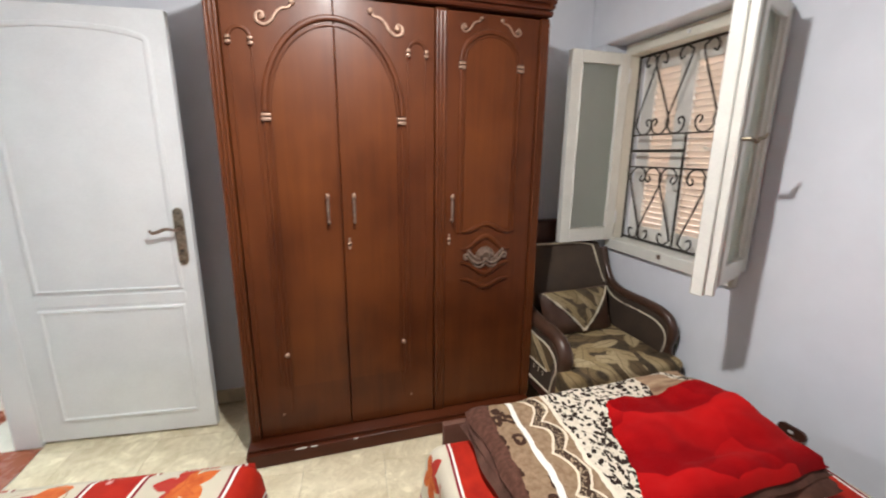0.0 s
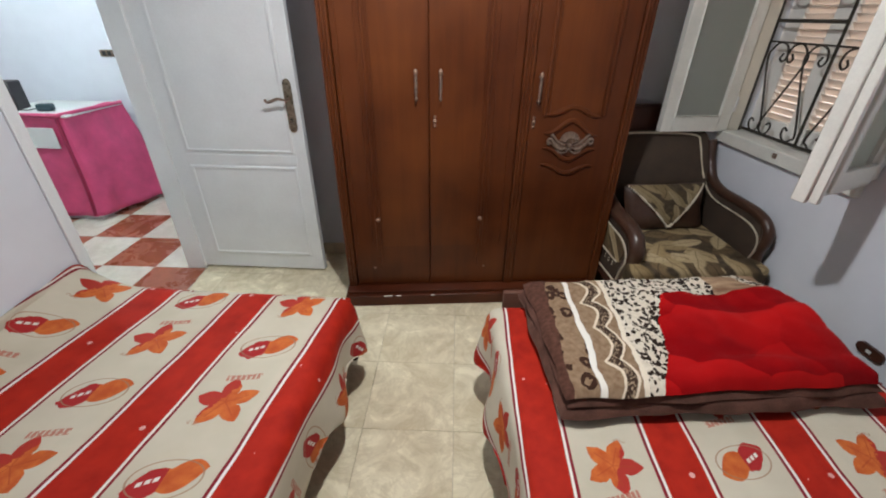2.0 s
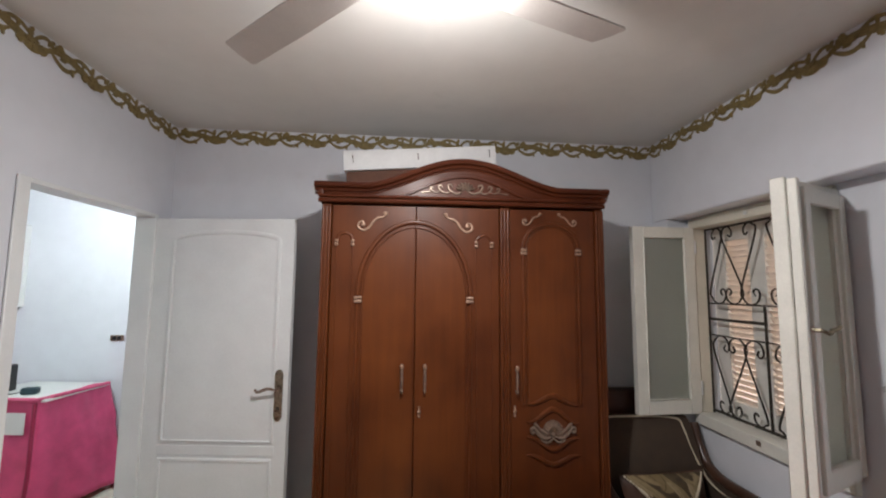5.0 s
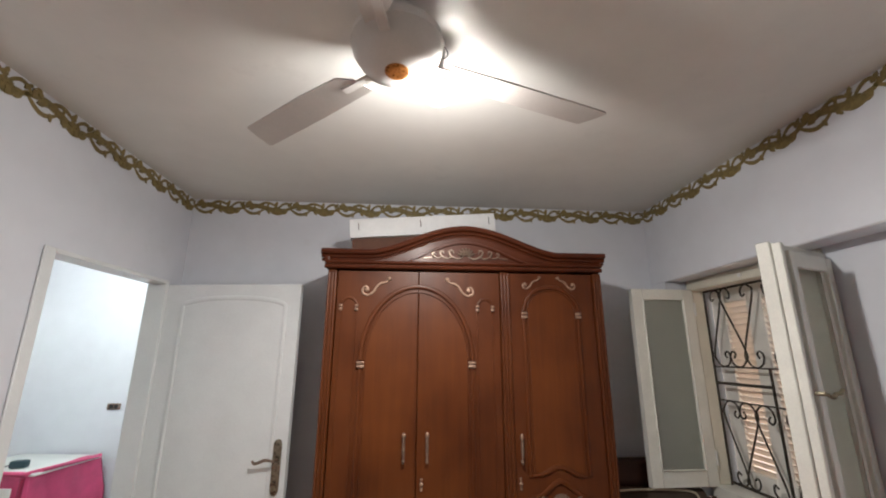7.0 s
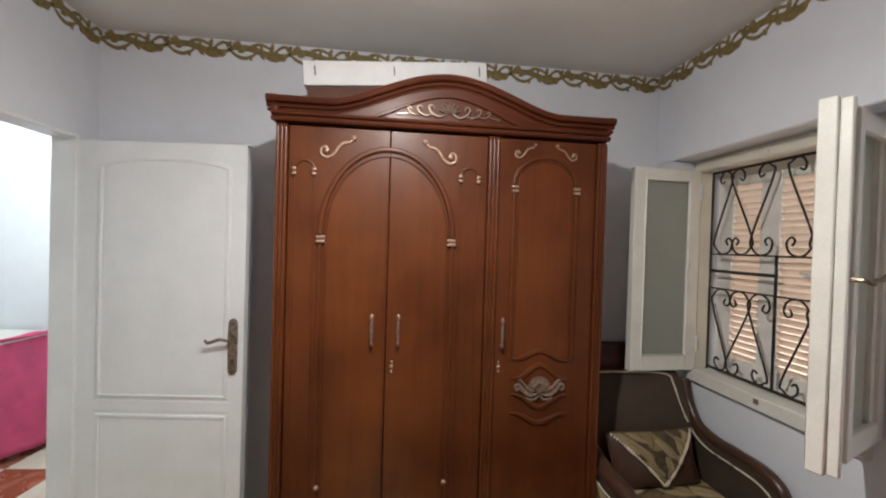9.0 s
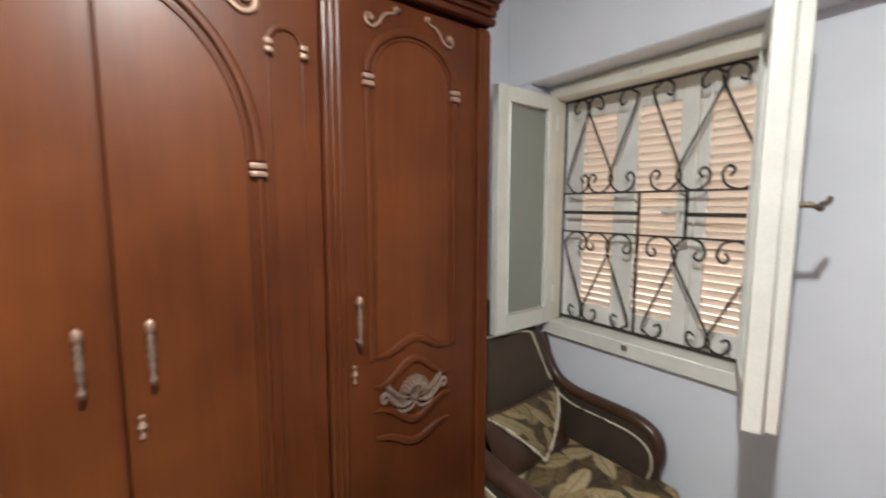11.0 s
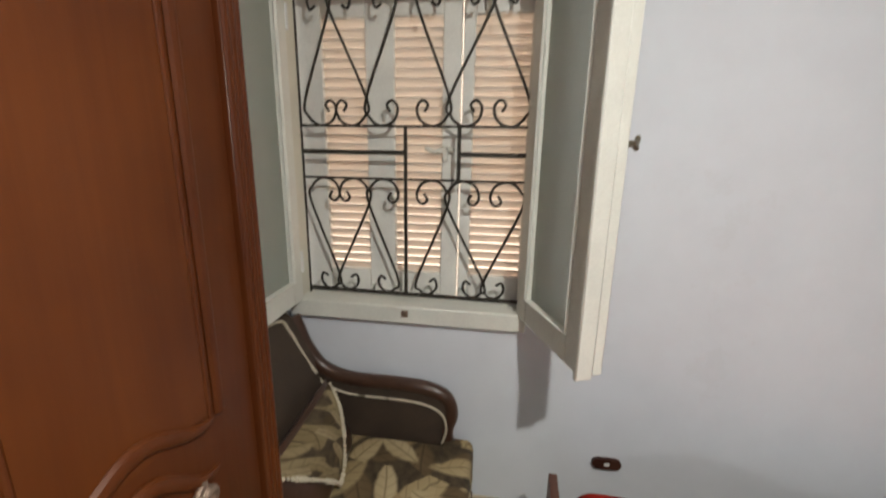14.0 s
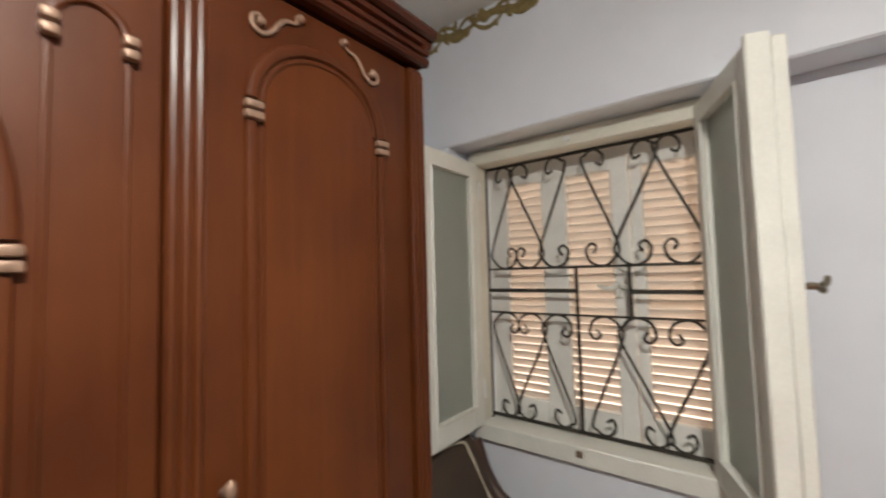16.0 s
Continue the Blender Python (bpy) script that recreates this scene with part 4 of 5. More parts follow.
for i in range(9):
    a = radians(25 + 130 * i / 8)
    wp("shell_rib", tube(bmesh.new(), [(CX + 0.008 * math.cos(a), FY - 0.004, CZ - 0.012 + 0.01 * math.sin(a)), (CX + 0.030 * math.cos(a), FY - 0.014, CZ - 0.012 + 0.034 * math.sin(a)), (CX + 0.047 * math.cos(a), FY - 0.006, CZ - 0.012 + 0.054 * math.sin(a))], 0.0058, 6, ends=0.7), SILVER, **SV)
wp("boss", lathe(bmesh.new(), [(0.001, 0), (0.014, 0), (0.011, -0.010), (0.003, -0.014)], 10, (CX, FY, CZ - 0.022), 1), SILVER, **SV)
for s in (-1, 1):
    for pq, dy, r, e in ((((0.012, -0.03), (0.045, -0.038), (0.075, -0.018), (0.098, 0.012), (0.112, 0.006), (0.108, -0.010), (0.096, -0.006)), 0.007, 0.0085, 0.6),
                         (((0.02, -0.018), (0.055, -0.006), (0.082, 0.022), (0.095, 0.032), (0.086, 0.040)), 0.006, 0.007, 0.5),
                         (((0.0, -0.035), (0.02, -0.055), (0.05, -0.054), (0.062, -0.042)), 0.006, 0.006, 0.5)):
        wp("leaf_scroll", tube(bmesh.new(), spline([(CX + s * p, FY - dy, CZ + q) for p, q in pq], 5), r, 8, ends=e), SILVER, **SV)

# crown
bm = bmesh.new()
C0, C1, CM = -0.437, 1.077, 0.318


def crown_top(x):
    t = abs(x - CM) / 0.50
    return 2.15 + 0.138 * (0.5 + 0.5 * math.cos(math.pi * min(1, t))) ** 0.8


xs = [C0 + (C1 - C0) * i / 60 for i in range(61)]
prism(bm, [(C0 + 0.02, 2.055)] + [(C1 - 0.02, 2.055)] + [(x, crown_top(x) - 0.018) for x in reversed([min(max(x, C0 + 0.02), C1 - 0.02) for x in xs])], 1, 1.925, 1.945)
wp("crown_board", bm, WOODX)
for dz, dy, r in ((0.0, 0.0, 0.016), (-0.022, 0.014, 0.011), (-0.040, 0.022, 0.007)):
    wp("crown_moulding", tube(bmesh.new(), [(x, 1.908 + dy, crown_top(x) - 0.012 + dz) for x in xs], r, 8, False, (0, 1, 0)), WOODX)
ov = [(CM - 0.36 + 0.72 * i / 40, 2.085 + 0.115 * max(0.0, math.sin(math.pi * i / 40)) ** 1.5) for i in range(41)]
wp("crown_moulding", tube(bmesh.new(), [(x, 1.922, z) for x, z in ov], 0.008, 6), WOODX)
for z, y, r in ((2.062, 1.918, 0.012), (2.083, 1.912, 0.008)):
    wp("crown_moulding", tube(bmesh.new(), [(C0 + 0.02, y, z), (C1 - 0.02, y, z)], r, 8), WOODX)
for x0, x1 in ((C0, WX0 + 0.01), (WX1 - 0.01, C1)):
    bm = bmesh.new()
    box(bm, (x0, 1.90, 2.125), (x1, WD, 2.155), 0.006, 2)
    xa = x0 + 0.012 if x0 == C0 else x0
    xb = x1 if x0 == C0 else x1 - 0.012
    box(bm, (xa, 1.912, 2.085), (xb, WD, 2.125), 0.008, 2)
    box(bm, (xa + (0.012 if x0 == C0 else 0), 1.92, 2.05), (xb - (0 if x0 == C0 else 0.012), WD, 2.085), 0.004)
    wp("crown_return", bm, WOODX)
SV = dict(label="carved ornament with silver wash")
for i in range(7):
    a = radians(20 + 140 * i / 6)
    wp("shell_rib", tube(bmesh.new(), [(CM + 0.01 * math.cos(a), 1.921, 2.125 + 0.006 * math.sin(a)), (CM + 0.030 * math.cos(a), 1.912, 2.125 + 0.026 * math.sin(a)), (CM + 0.050 * math.cos(a), 1.920, 2.125 + 0.046 * math.sin(a))], 0.0065, 6, ends=0.7), SILVER, **SV)
for s in (-1, 1):
    for x0, sc in ((0.045, 1.0), (0.10, 0.85), (0.15, 0.65)):
        wp("leaf_scroll", tube(bmesh.new(), spline([(CM + s * (x0 + p * sc), 1.918, 2.122 + q * sc) for p, q in ((-0.03, 0.0), (0.0, -0.012), (0.035, 0.004), (0.045, 0.028), (0.028, 0.034), (0.022, 0.018))], 4), 0.0062 * sc, 6, ends=0.5), SILVER, **SV)
    wp("leaf_tip", tube(bmesh.new(), [(CM + s * 0.18, 1.920, 2.118), (CM + s * 0.225, 1.921, 2.112)], 0.004, 6), SILVER, **SV)
for x in (WX0 - 0.006,):
    for z in (0.47, 1.25):
        wp("screw_cap", lathe(bmesh.new(), [(0.001, 0), (0.009, 0), (0.008, -0.006), (0.002, -0.008)], 8, (x + 0.006, 2.02, z), 0), BLACK)

# packing on top of the wardrobe
bx = thing("packing_box", (0.095, 2.055, 2.076), 2.0, "white foam packing box with torn cardboard base on the wardrobe", "box")
bm = bmesh.new()
box(bm, (-0.42, 0.0, -0.055), (0.42, 0.33, 0.055), 0.006, 2)
bmesh.ops.transform(bm, matrix=pose(0, 0, 0.262, 0, -5.0, 0), verts=bm.verts)
part("foam_block", bm, FOAM, bx)
part("cardboard_base", prism(bmesh.new(), [(-0.40, 0.0), (0.38, 0.0), (0.38, 0.235), (0.1, 0.212), (-0.18, 0.188), (-0.40, 0.168)], 1, 0.012, 0.30), CARD, bx, "brown torn cardboard", smooth=False)
for x in (-0.37, -0.02, 0.38):
    bm = cuboid((x, -0.0045, -0.012), (x + 0.004, -0.0005, 0.030), 0.001)
    bmesh.ops.transform(bm, matrix=pose(0, 0, 0.262, 0, -5.0, 0), verts=bm.verts)
    part("strap", bm, BLACK if x == 0.38 else CARD, bx)

# ---- beds ----
def cloth_mesh(name, nu, nv, fn, mat, parent, label=""):
    """A thin cloth: fn(i/nu, j/nv) gives ((x, y, z), (u, v))."""
    bm = bmesh.new()
    uvl = bm.loops.layers.uv.new("UVMap")
    grid, uvs = [], {}
    for i in range(nu + 1):
        row = []
        for j in range(nv + 1):
            p, uv = fn(i / nu, j / nv)
            v = bm.verts.new(p)
            uvs[v] = uv
            row.append(v)
        grid.append(row)
    for i in range(nu):
        for j in range(nv):
            f = bm.faces.new((grid[i][j], grid[i + 1][j], grid[i + 1][j + 1], grid[i][j + 1]))
            for lp in f.loops:
                lp[uvl].uv = uvs[lp.vert]
    ob = part(name, bm, mat, parent, label)
    sol = ob.modifiers.new("thickness", "SOLIDIFY")
    sol.thickness, sol.offset = 0.006, -1
    return ob


def drape(d, r):
    """How far along and down a cloth lies at d metres past an edge of radius r."""
    if d <= 0:
        return d, 0.0
    q = r * math.pi / 2
    if d < q:
        return r * math.sin(d / r), -r * (1 - math.cos(d / r))
    return r, -r - (d - q)


def bed(place, rz, width, length, label, side, shift, stretch, lean, along, rise, wall_lift=0.0):
    """Origin at the foot end's aisle corner on the floor; the bed reaches towards -y and, for side -1, towards -x (else +x)."""
    b = thing("bed", place, rz, label, "bed", "single beds in the bedroom")
    s, top = side, 0.455
    X = lambda a: s * a
    lo, hi = sorted((X(0.03), X(width)))
    part("mattress", cuboid((lo, -length, 0.26), (hi, -0.05, top - 0.008), 0.05, 3), SHADOWC, b)
    part("base_board", cuboid((lo + 0.02, -length, 0.12), (hi - 0.02, -0.06, 0.258), 0.006), DARK, b)
    for x in (0.08, width - 0.08):
        for y in (-0.12, -length + 0.08):
            cx = X(x)
            part("leg", cuboid((cx - 0.03, y - 0.03, 0.0), (cx + 0.03, y + 0.03, 0.119), 0.004), DARK, b)

    def fn(i, j):
        a, c = -0.30 + i * (width + 0.30), j * length       # a from the hanging aisle edge; c from the foot
        over, drop = drape(-a, 0.05)
        x = -over if a < 0 else a
        fold = 0.5 + 0.5 * math.sin(c * 17.0 + 1.3 * math.sin(c * 5.0))
        z = top + 0.004 + drop
        if a < -0.06:
            x = -(over + 0.05 * fold * min(1, (-a - 0.06) / 0.2))
            z = max(z, 0.17 + 0.07 * math.sin(c * 9.0) ** 2)
        y = -c
        if c < 0.06:
            z -= 0.045 * (1 - c / 0.06) ** 2
        n1 = noise.noise(Vector((a * 3.0, c * 3.0, 1.7 * s))) * 0.010 + noise.noise(Vector((a * 9.0, c * 6.0, 5.0))) * 0.005
        z += n1 * (1 if a > 0 else 0.3)
        if wall_lift and a > width - 0.28:
            t = (a - width + 0.28) / 0.28
            z += wall_lift * t * t
        p = Vector((X(x), y, z))
        if wall_lift:
            w = spot(b) @ p
            if w.x < XL + 0.012:
                w.x = XL + 0.012
            p = spot(b).inverted() @ w
        return p, ((a - shift - lean * c) * stretch, c * along + rise)
    cloth_mesh("bedspread", 72, 120, fn, SPREAD, b, "red striped cream bedspread printed with orange leaves")

    def foot(i, j):
        a, d = -0.03 + i * (width + 0.03), j * 0.26
        z = top - 0.035 - d
        y = 0.004 + 0.018 * math.sin(a * 16) * j
        return (X(max(a, -0.045)), y, z), ((a - shift) * stretch, rise - d * stretch)
    if wall_lift:
        cloth_mesh("spread_foot", 40, 8, foot, SPREAD, b, "hanging foot of the striped bedspread")
    return b


bed_1 = bed((-0.315, 1.355, 0), -7.0, 1.10, 2.0, "single bed with a red striped leaf-print bedspread against the wall", -1, -0.076, 0.956, 0.105, 0.956, 0.021, 0.11)
part("footboard", cuboid((-1.06, 0.034, 0.03), (0.02, 0.056, 0.365), 0.006, 2), BOARD, bed_1, "dark brown wooden footboard")
bed_2 = bed((0.335, 1.265, 0), -1.0, 1.15, 1.95, "low bed with a red striped spread and dark footboard", 1, 0.081, 1.12, -0.10, -1.12, 0.904)
fb = bmesh.new()
box(fb, (0.03, 0.0, 0.03), (1.225, 0.028, 0.452), 0.005, 2)
bmesh.ops.transform(fb, matrix=pose(0, 0.062, 0, 0, 0, -1.2), verts=fb.verts)
part("footboard", fb, BOARD, bed_2, "dark brown wooden footboard")

# folded blanket on the bed
bl = thing("folded_blanket", (0.405, 0.675, 0.462), 0.0, "thick folded plush blanket in leopard print, brown and bright red", "blanket")
BW, BD = 0.975, 0.595


def pile(level, thick, inset, seed, puff, soft=0.05, taper=0.0):
    bm = bmesh.new()
    uvl = bm.loops.layers.uv.new("UVMap")
    nx, ny = 64, 44
    top, bot = {}, {}
    for i in range(nx + 1):
        for j in range(ny + 1):
            u, v = i / nx, j / ny
            x = inset + u * (BW - 2 * inset)
            front = inset * 0.6 + taper * (0.5 + 0.5 * (x / BW) ** 2.2)
            y = front + v * (BD - inset * 0.6 - front)
            e = min(1, (x - inset) / 0.05, (BW - inset - x) / soft, (y - front) / soft, (BD - inset * 0.6 - y) / 0.05)
            rim = math.sqrt(max(0.0, 1 - (1 - max(e, 0)) ** 2))
            wob = 0.012 * noise.noise(Vector((x * 5, y * 5, seed))) + 0.006 * noise.noise(Vector((x * 14, y * 11, seed + 3)))
            lump = 1.5 * puff * math.exp(-(((x - 0.85) / 0.17) ** 2 + ((y - 0.28) / 0.15) ** 2)) + 0.7 * puff * math.exp(-(((x - 0.82) / 0.12) ** 2 + ((y - 0.53) / 0.08) ** 2)) + puff * (0.40 * (abs(math.sin((y * 1.15 - x * 0.22 + 0.05 * math.sin(x * 9) + 0.06 * noise.noise(Vector((x * 3, y * 3, 7)))) * 13)) ** 0.7 - 0.5) + 0.4 * abs(noise.noise(Vector((x * 6.5, y * 5, 40))))) * (1 if x > 0.42 else 0.15)
            if puff > 0.02 and x > 0.30:
                k = min(1, (x - 0.30) / 0.2) * min(1, max(0, (0.60 - y) / 0.15))
                lump += k * (0.030 * noise.noise(Vector((x * 4.2 + y, y * 5.0 - x, 21.0))) + 0.006 * noise.noise(Vector((x * 13, y * 15, 2.0))))
                ds = noise.voronoi(Vector((x * 2.3 + 0.6 * noise.noise(Vector((x * 4, y * 4, 1))), y * 7.5 + x * 1.2 + 0.7 * noise.noise(Vector((x * 4, y * 4, 9))), 0.3)))[0]
                lump += k * 0.011 * min(1.0, (ds[1] - ds[0]) * 2.0) ** 0.6
            if puff > 0.02:
                lump += 0.007 * noise.noise(Vector((x * 9 + 3, y * 4.5 - x * 5, 31.0)))
            dx = 0.018 * noise.noise(Vector((y * 7, level * 30, seed)))
            dy = 0.014 * noise.noise(Vector((x * 7, level * 30, seed + 9)))
            top[i, j] = bm.verts.new((x + dx, y + dy, level + thick * 0.45 + thick * 0.55 * rim + (wob + lump) * rim))
            bot[i, j] = bm.verts.new((x + dx, y + dy, level + thick * 0.45 - thick * 0.42 * rim))
    def quad(a, b, c, d):
        f = bm.faces.new((a, b, c, d))
        for lp in f.loops:
            lp[uvl].uv = (lp.vert.co.x, lp.vert.co.y)
    for i in range(nx):
        for j in range(ny):
            quad(top[i, j], top[i + 1, j], top[i + 1, j + 1], top[i, j + 1])
            quad(bot[i, j + 1], bot[i + 1, j + 1], bot[i + 1, j], bot[i, j])
    for i in range(nx):
        quad(bot[i, 0], bot[i + 1, 0], top[i + 1, 0], top[i, 0])
        quad(bot[i + 1, ny], bot[i, ny], top[i, ny], top[i + 1, ny])
    for j in range(ny):
        quad(bot[0, j + 1], bot[0, j], top[0, j], top[0, j + 1])
        quad(bot[nx, j], bot[nx, j + 1], top[nx, j + 1], top[nx, j])
    return bm


part("under_fold", pile(0.002, 0.052, 0.0, 2.0, 0.0, 0.05, 0.0), BROWNP, bl, "dark brown plush underside")
part("middle_fold", pile(0.040, 0.036, 0.012, 5.0, 0.01, 0.06, 0.02), BROWNP, bl, "dark brown plush fold")
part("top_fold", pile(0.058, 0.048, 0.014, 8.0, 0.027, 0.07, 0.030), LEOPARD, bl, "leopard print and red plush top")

# ---- armchair ----
ch = thing("armchair", (1.41, 1.9, 0), 0, "brown leather and leaf-patterned upholstered armchair with cream piping in the corner", "armchair")


def cp(name, bm, mat, parent=ch, label="", smooth=True):
    return part(name, bm, mat, parent, label, smooth, world=True)


AX0, AX1, AY0, AY1 = 1.065, 1.775, 1.60, 2.30
for x, y, k in ((1.105, 1.615, 1), (1.72, 1.60, 1), (1.12, 2.22, -1), (1.72, 2.22, -1)):
    bm = bmesh.new()
    r0, r1 = 0.024, 0.038
    lo = [(x - r0 + k * 0.0, y - r0 - 0.015 * k, 0), (x + r0, y - r0 - 0.015 * k, 0), (x + r0, y + r0 - 0.015 * k, 0), (x - r0, y + r0 - 0.015 * k, 0)]
    mid = [(x - r1 * 0.8, y - r1 * 0.8, 0.08), (x + r1 * 0.8, y - r1 * 0.8, 0.08), (x + r1 * 0.8, y + r1 * 0.8, 0.08), (x - r1 * 0.8, y + r1 * 0.8, 0.08)]
    hi = [(x - r1, y - r1, 0.155), (x + r1, y - r1, 0.155), (x + r1, y + r1, 0.155), (x - r1, y + r1, 0.155)]
    rings = [[bm.verts.new(p) for p in q] for q in (lo, mid, hi)]
    for a, b in zip(rings, rings[1:]):
        for j in range(4):
            bm.faces.new((a[j], a[(j + 1) % 4], b[(j + 1) % 4], b[j]))
    bm.faces.new(rings[0][::-1])
    bm.faces.new(rings[2])
    bmesh.ops.bevel(bm, geom=bm.edges[:], offset=0.005, segments=1, affect="EDGES")
    cp("leg", bm, DARK)
cp("seat_rail", cuboid((AX0 + 0.005, AY0 - 0.015, 0.145), (AX1 - 0.005, AY1 - 0.03, 0.20), 0.008, 2), DARK)
cp("seat_cushion", cuboid((AX0 + 0.0, AY0 - 0.035, 0.20), (AX1 - 0.0, 1.70, 0.385), 0.035, 4), FLORAL, label="leaf-patterned front of the seat")
bm = cuboid((AX0 + 0.065, 1.66, 0.20), (AX1 - 0.058, 2.16, 0.392), 0.03, 4)
cp("seat_pad", bm, FLORAL, label="leaf-patterned seat cushion")
bm = tube(bmesh.new(), [(AX0, AY0 - 0.03, 0.205), (AX1, AY0 - 0.03, 0.205)], 0.006, 6)
tube(bm, [(AX0 + 0.004, AY0 - 0.03, 0.205), (AX0 + 0.0, 1.70, 0.205)], 0.006, 6)
tube(bm, [(AX0 + 0.002, AY0 - 0.03, 0.21), (AX0 + 0.002, AY0 - 0.028, 0.30)], 0.005, 6)
cp("piping", bm, PIPING, label="cream piping")


def side(x0, x1, prof, outer):
    """An arm and wing: the outline prof in (y, z) between x0 and x1, with a rolled rim and piping."""
    out = [(p.x, p.y) for p in spline([(a, b, 0) for a, b in prof], 5)]
    base = [(2.27, 0.15), (prof[-1][0], 0.15)]
    arm = cp("arm", prism(bmesh.new(), out + base[::-1], 0, x0 + 0.012, x1 - 0.012), SUEDE)
    mid = (x0 + x1) / 2
    cp("arm_roll", tube(bmesh.new(), [(mid, y, z) for y, z in out], (x1 - x0) / 2 - 0.004, 12, False, (1, 0, 0), 1.0, 0.9), LEATHER, arm, "brown leather roll")
    pip = bmesh.new()
    for xx in (x0 + 0.004, x1 - 0.004):
        inset = [(y + (1.95 - y) * 0.05, z - 0.052) for y, z in out]
        tube(pip, [(xx, y, z) for y, z in inset if z > 0.16], 0.0052, 6)
    cp("piping", pip, PIPING, arm, "cream piping")
    return arm


RP = [(2.275, 0.84), (2.255, 0.79), (2.225, 0.715), (2.16, 0.635), (2.05, 0.60), (1.88, 0.598), (1.75, 0.590), (1.675, 0.555), (1.655, 0.49), (1.672, 0.42), (1.665, 0.35)]
LP = [(2.295, 0.88), (2.262, 0.79), (2.225, 0.69), (2.16, 0.60), (2.05, 0.545), (1.90, 0.52), (1.78, 0.515), (1.70, 0.485), (1.668, 0.42), (1.70, 0.34), (1.72, 0.25), (1.705, 0.17)]
arm_r = side(1.722, 1.785, RP, False)
arm_l = side(1.062, 1.150, LP, True)
o = [(p.x, p.y) for p in spline([(2.22, 0.50, 0), (2.05, 0.485, 0), (1.90, 0.462, 0), (1.80, 0.455, 0), (1.735, 0.425, 0), (1.722, 0.39, 0), (1.75, 0.32, 0), (1.775, 0.24, 0), (1.765, 0.19, 0)], 4)]
up = [p for p in o if p[1] > 0.325]
cp("arm_panel", prism(bmesh.new(), up + [(1.752, 0.325), (2.22, 0.325)], 0, 1.066, 1.076), FLORAL, arm_l, "leaf-patterned panel")
fringe = bmesh.new()
for i in range(40):
    y = 1.765 + i * 0.0115
    lathe(fringe, [(0.001, -0.006), (0.005, -0.002), (0.004, 0.004), (0.001, 0.007)], 5, (1.064, y, 0.322 + 0.002 * math.sin(i * 2.3)))
for y in (1.80, 1.845, 1.89):
    for z in (0.300, 0.284):
        lathe(fringe, [(0.001, -0.006), (0.004, 0.0), (0.001, 0.006)], 5, (1.064, y, z))
cp("fringe", fringe, PIPING, arm_l, "beige bobble fringe")
cp("piping", tube(bmesh.new(), [(1.064, 1.735, 0.215), (1.064, 2.22, 0.20)], 0.0055, 6), PIPING, arm_l, "cream piping")
# back
bm = bmesh.new()
prof = [(2.14, 0.36), (2.14, 0.5), (2.185, 0.7), (2.27, 0.87), (2.29, 0.885), (2.42, 0.885), (2.42, 0.15), (2.18, 0.15)]
prism(bm, prof, 0, 1.10, 1.72)
bmesh.ops.bevel(bm, geom=[e for e in bm.edges if abs(e.verts[0].co.z - e.verts[1].co.z) < 0.03], offset=0.012, segments=2, affect="EDGES")
back = cp("backrest", bm, SUEDE, label="olive-brown upholstered back")
bm = tube(bmesh.new(), spline([(1.17, 2.245, 0.82), (1.18, 2.27, 0.875), (1.40, 2.275, 0.882), (1.63, 2.265, 0.87), (1.668, 2.245, 0.82), (1.678, 2.20, 0.72), (1.70, 2.165, 0.64)], 6), 0.006, 6)
cp("piping", bm, PIPING, back, "cream piping")
cp("crest", cuboid((1.10, 2.33, 0.87), (1.655, 2.43, 1.02), 0.02, 3), DARK, label="dark wooden crest over the back")

# scatter cushion with a leaf-patterned flap
cu = thing("scatter_cushion", (1.44, 2.02, 0.392), 0, "brown envelope cushion with a fringed leaf-patterned flap on the armchair", "cushion")
cu.matrix_basis = pose(1.432, 2.010, 0.374, -20, 0, 3)
bm = bmesh.new()
n = 20
rows = []
for k in (-1, 1):
    g = []
    for i in range(n + 1):
        r = []
        for j in range(n + 1):
            a, b = i / n * 2 - 1, j / n * 2 - 1
            puff = 0.062 * ((1 - abs(a) ** 2.6) * (1 - abs(b) ** 2.6)) ** 0.55
            pinch = 1 - 0.06 * (1 - abs(a)) * abs(b) - 0.06 * (1 - abs(b)) * abs(a)
            r.append(bm.verts.new((a * 0.248 * pinch, k * puff, 0.142 + b * 0.138 * pinch)))
        g.append(r)
    for i in range(n):
        for j in range(n):
            bm.faces.new((g[i][j], g[i + 1][j], g[i + 1][j + 1], g[i][j + 1]))
    rows.append(g)
bmesh.ops.remove_doubles(bm, verts=bm.verts, dist=0.0008)
part("cushion_body", bm, LEATHER, cu)
fr = lambda a, b: (a * 0.248, -0.008 - 0.062 * max(0, (1 - abs(a) ** 2.6) * (1 - abs(b) ** 2.6)) ** 0.55, 0.142 + b * 0.138)
bm = bmesh.new()
N = 14
tri = {}
for i in range(N + 1):
    for j in range(N + 1):
        b = 0.94 - 1.72 * j / N
        w = 0.90 * (1 - j / N) + 0.01
        tri[i, j] = bm.verts.new(fr(-w + 2 * w * i / N, b))
for i in range(N):
    for j in range(N):
        bm.faces.new((tri[i, j], tri[i + 1, j], tri[i + 1, j + 1], tri[i, j + 1]))
part("flap", bm, FLAP, cu, "leaf-patterned triangular flap")
bm = bmesh.new()
rnd = random.Random(4)
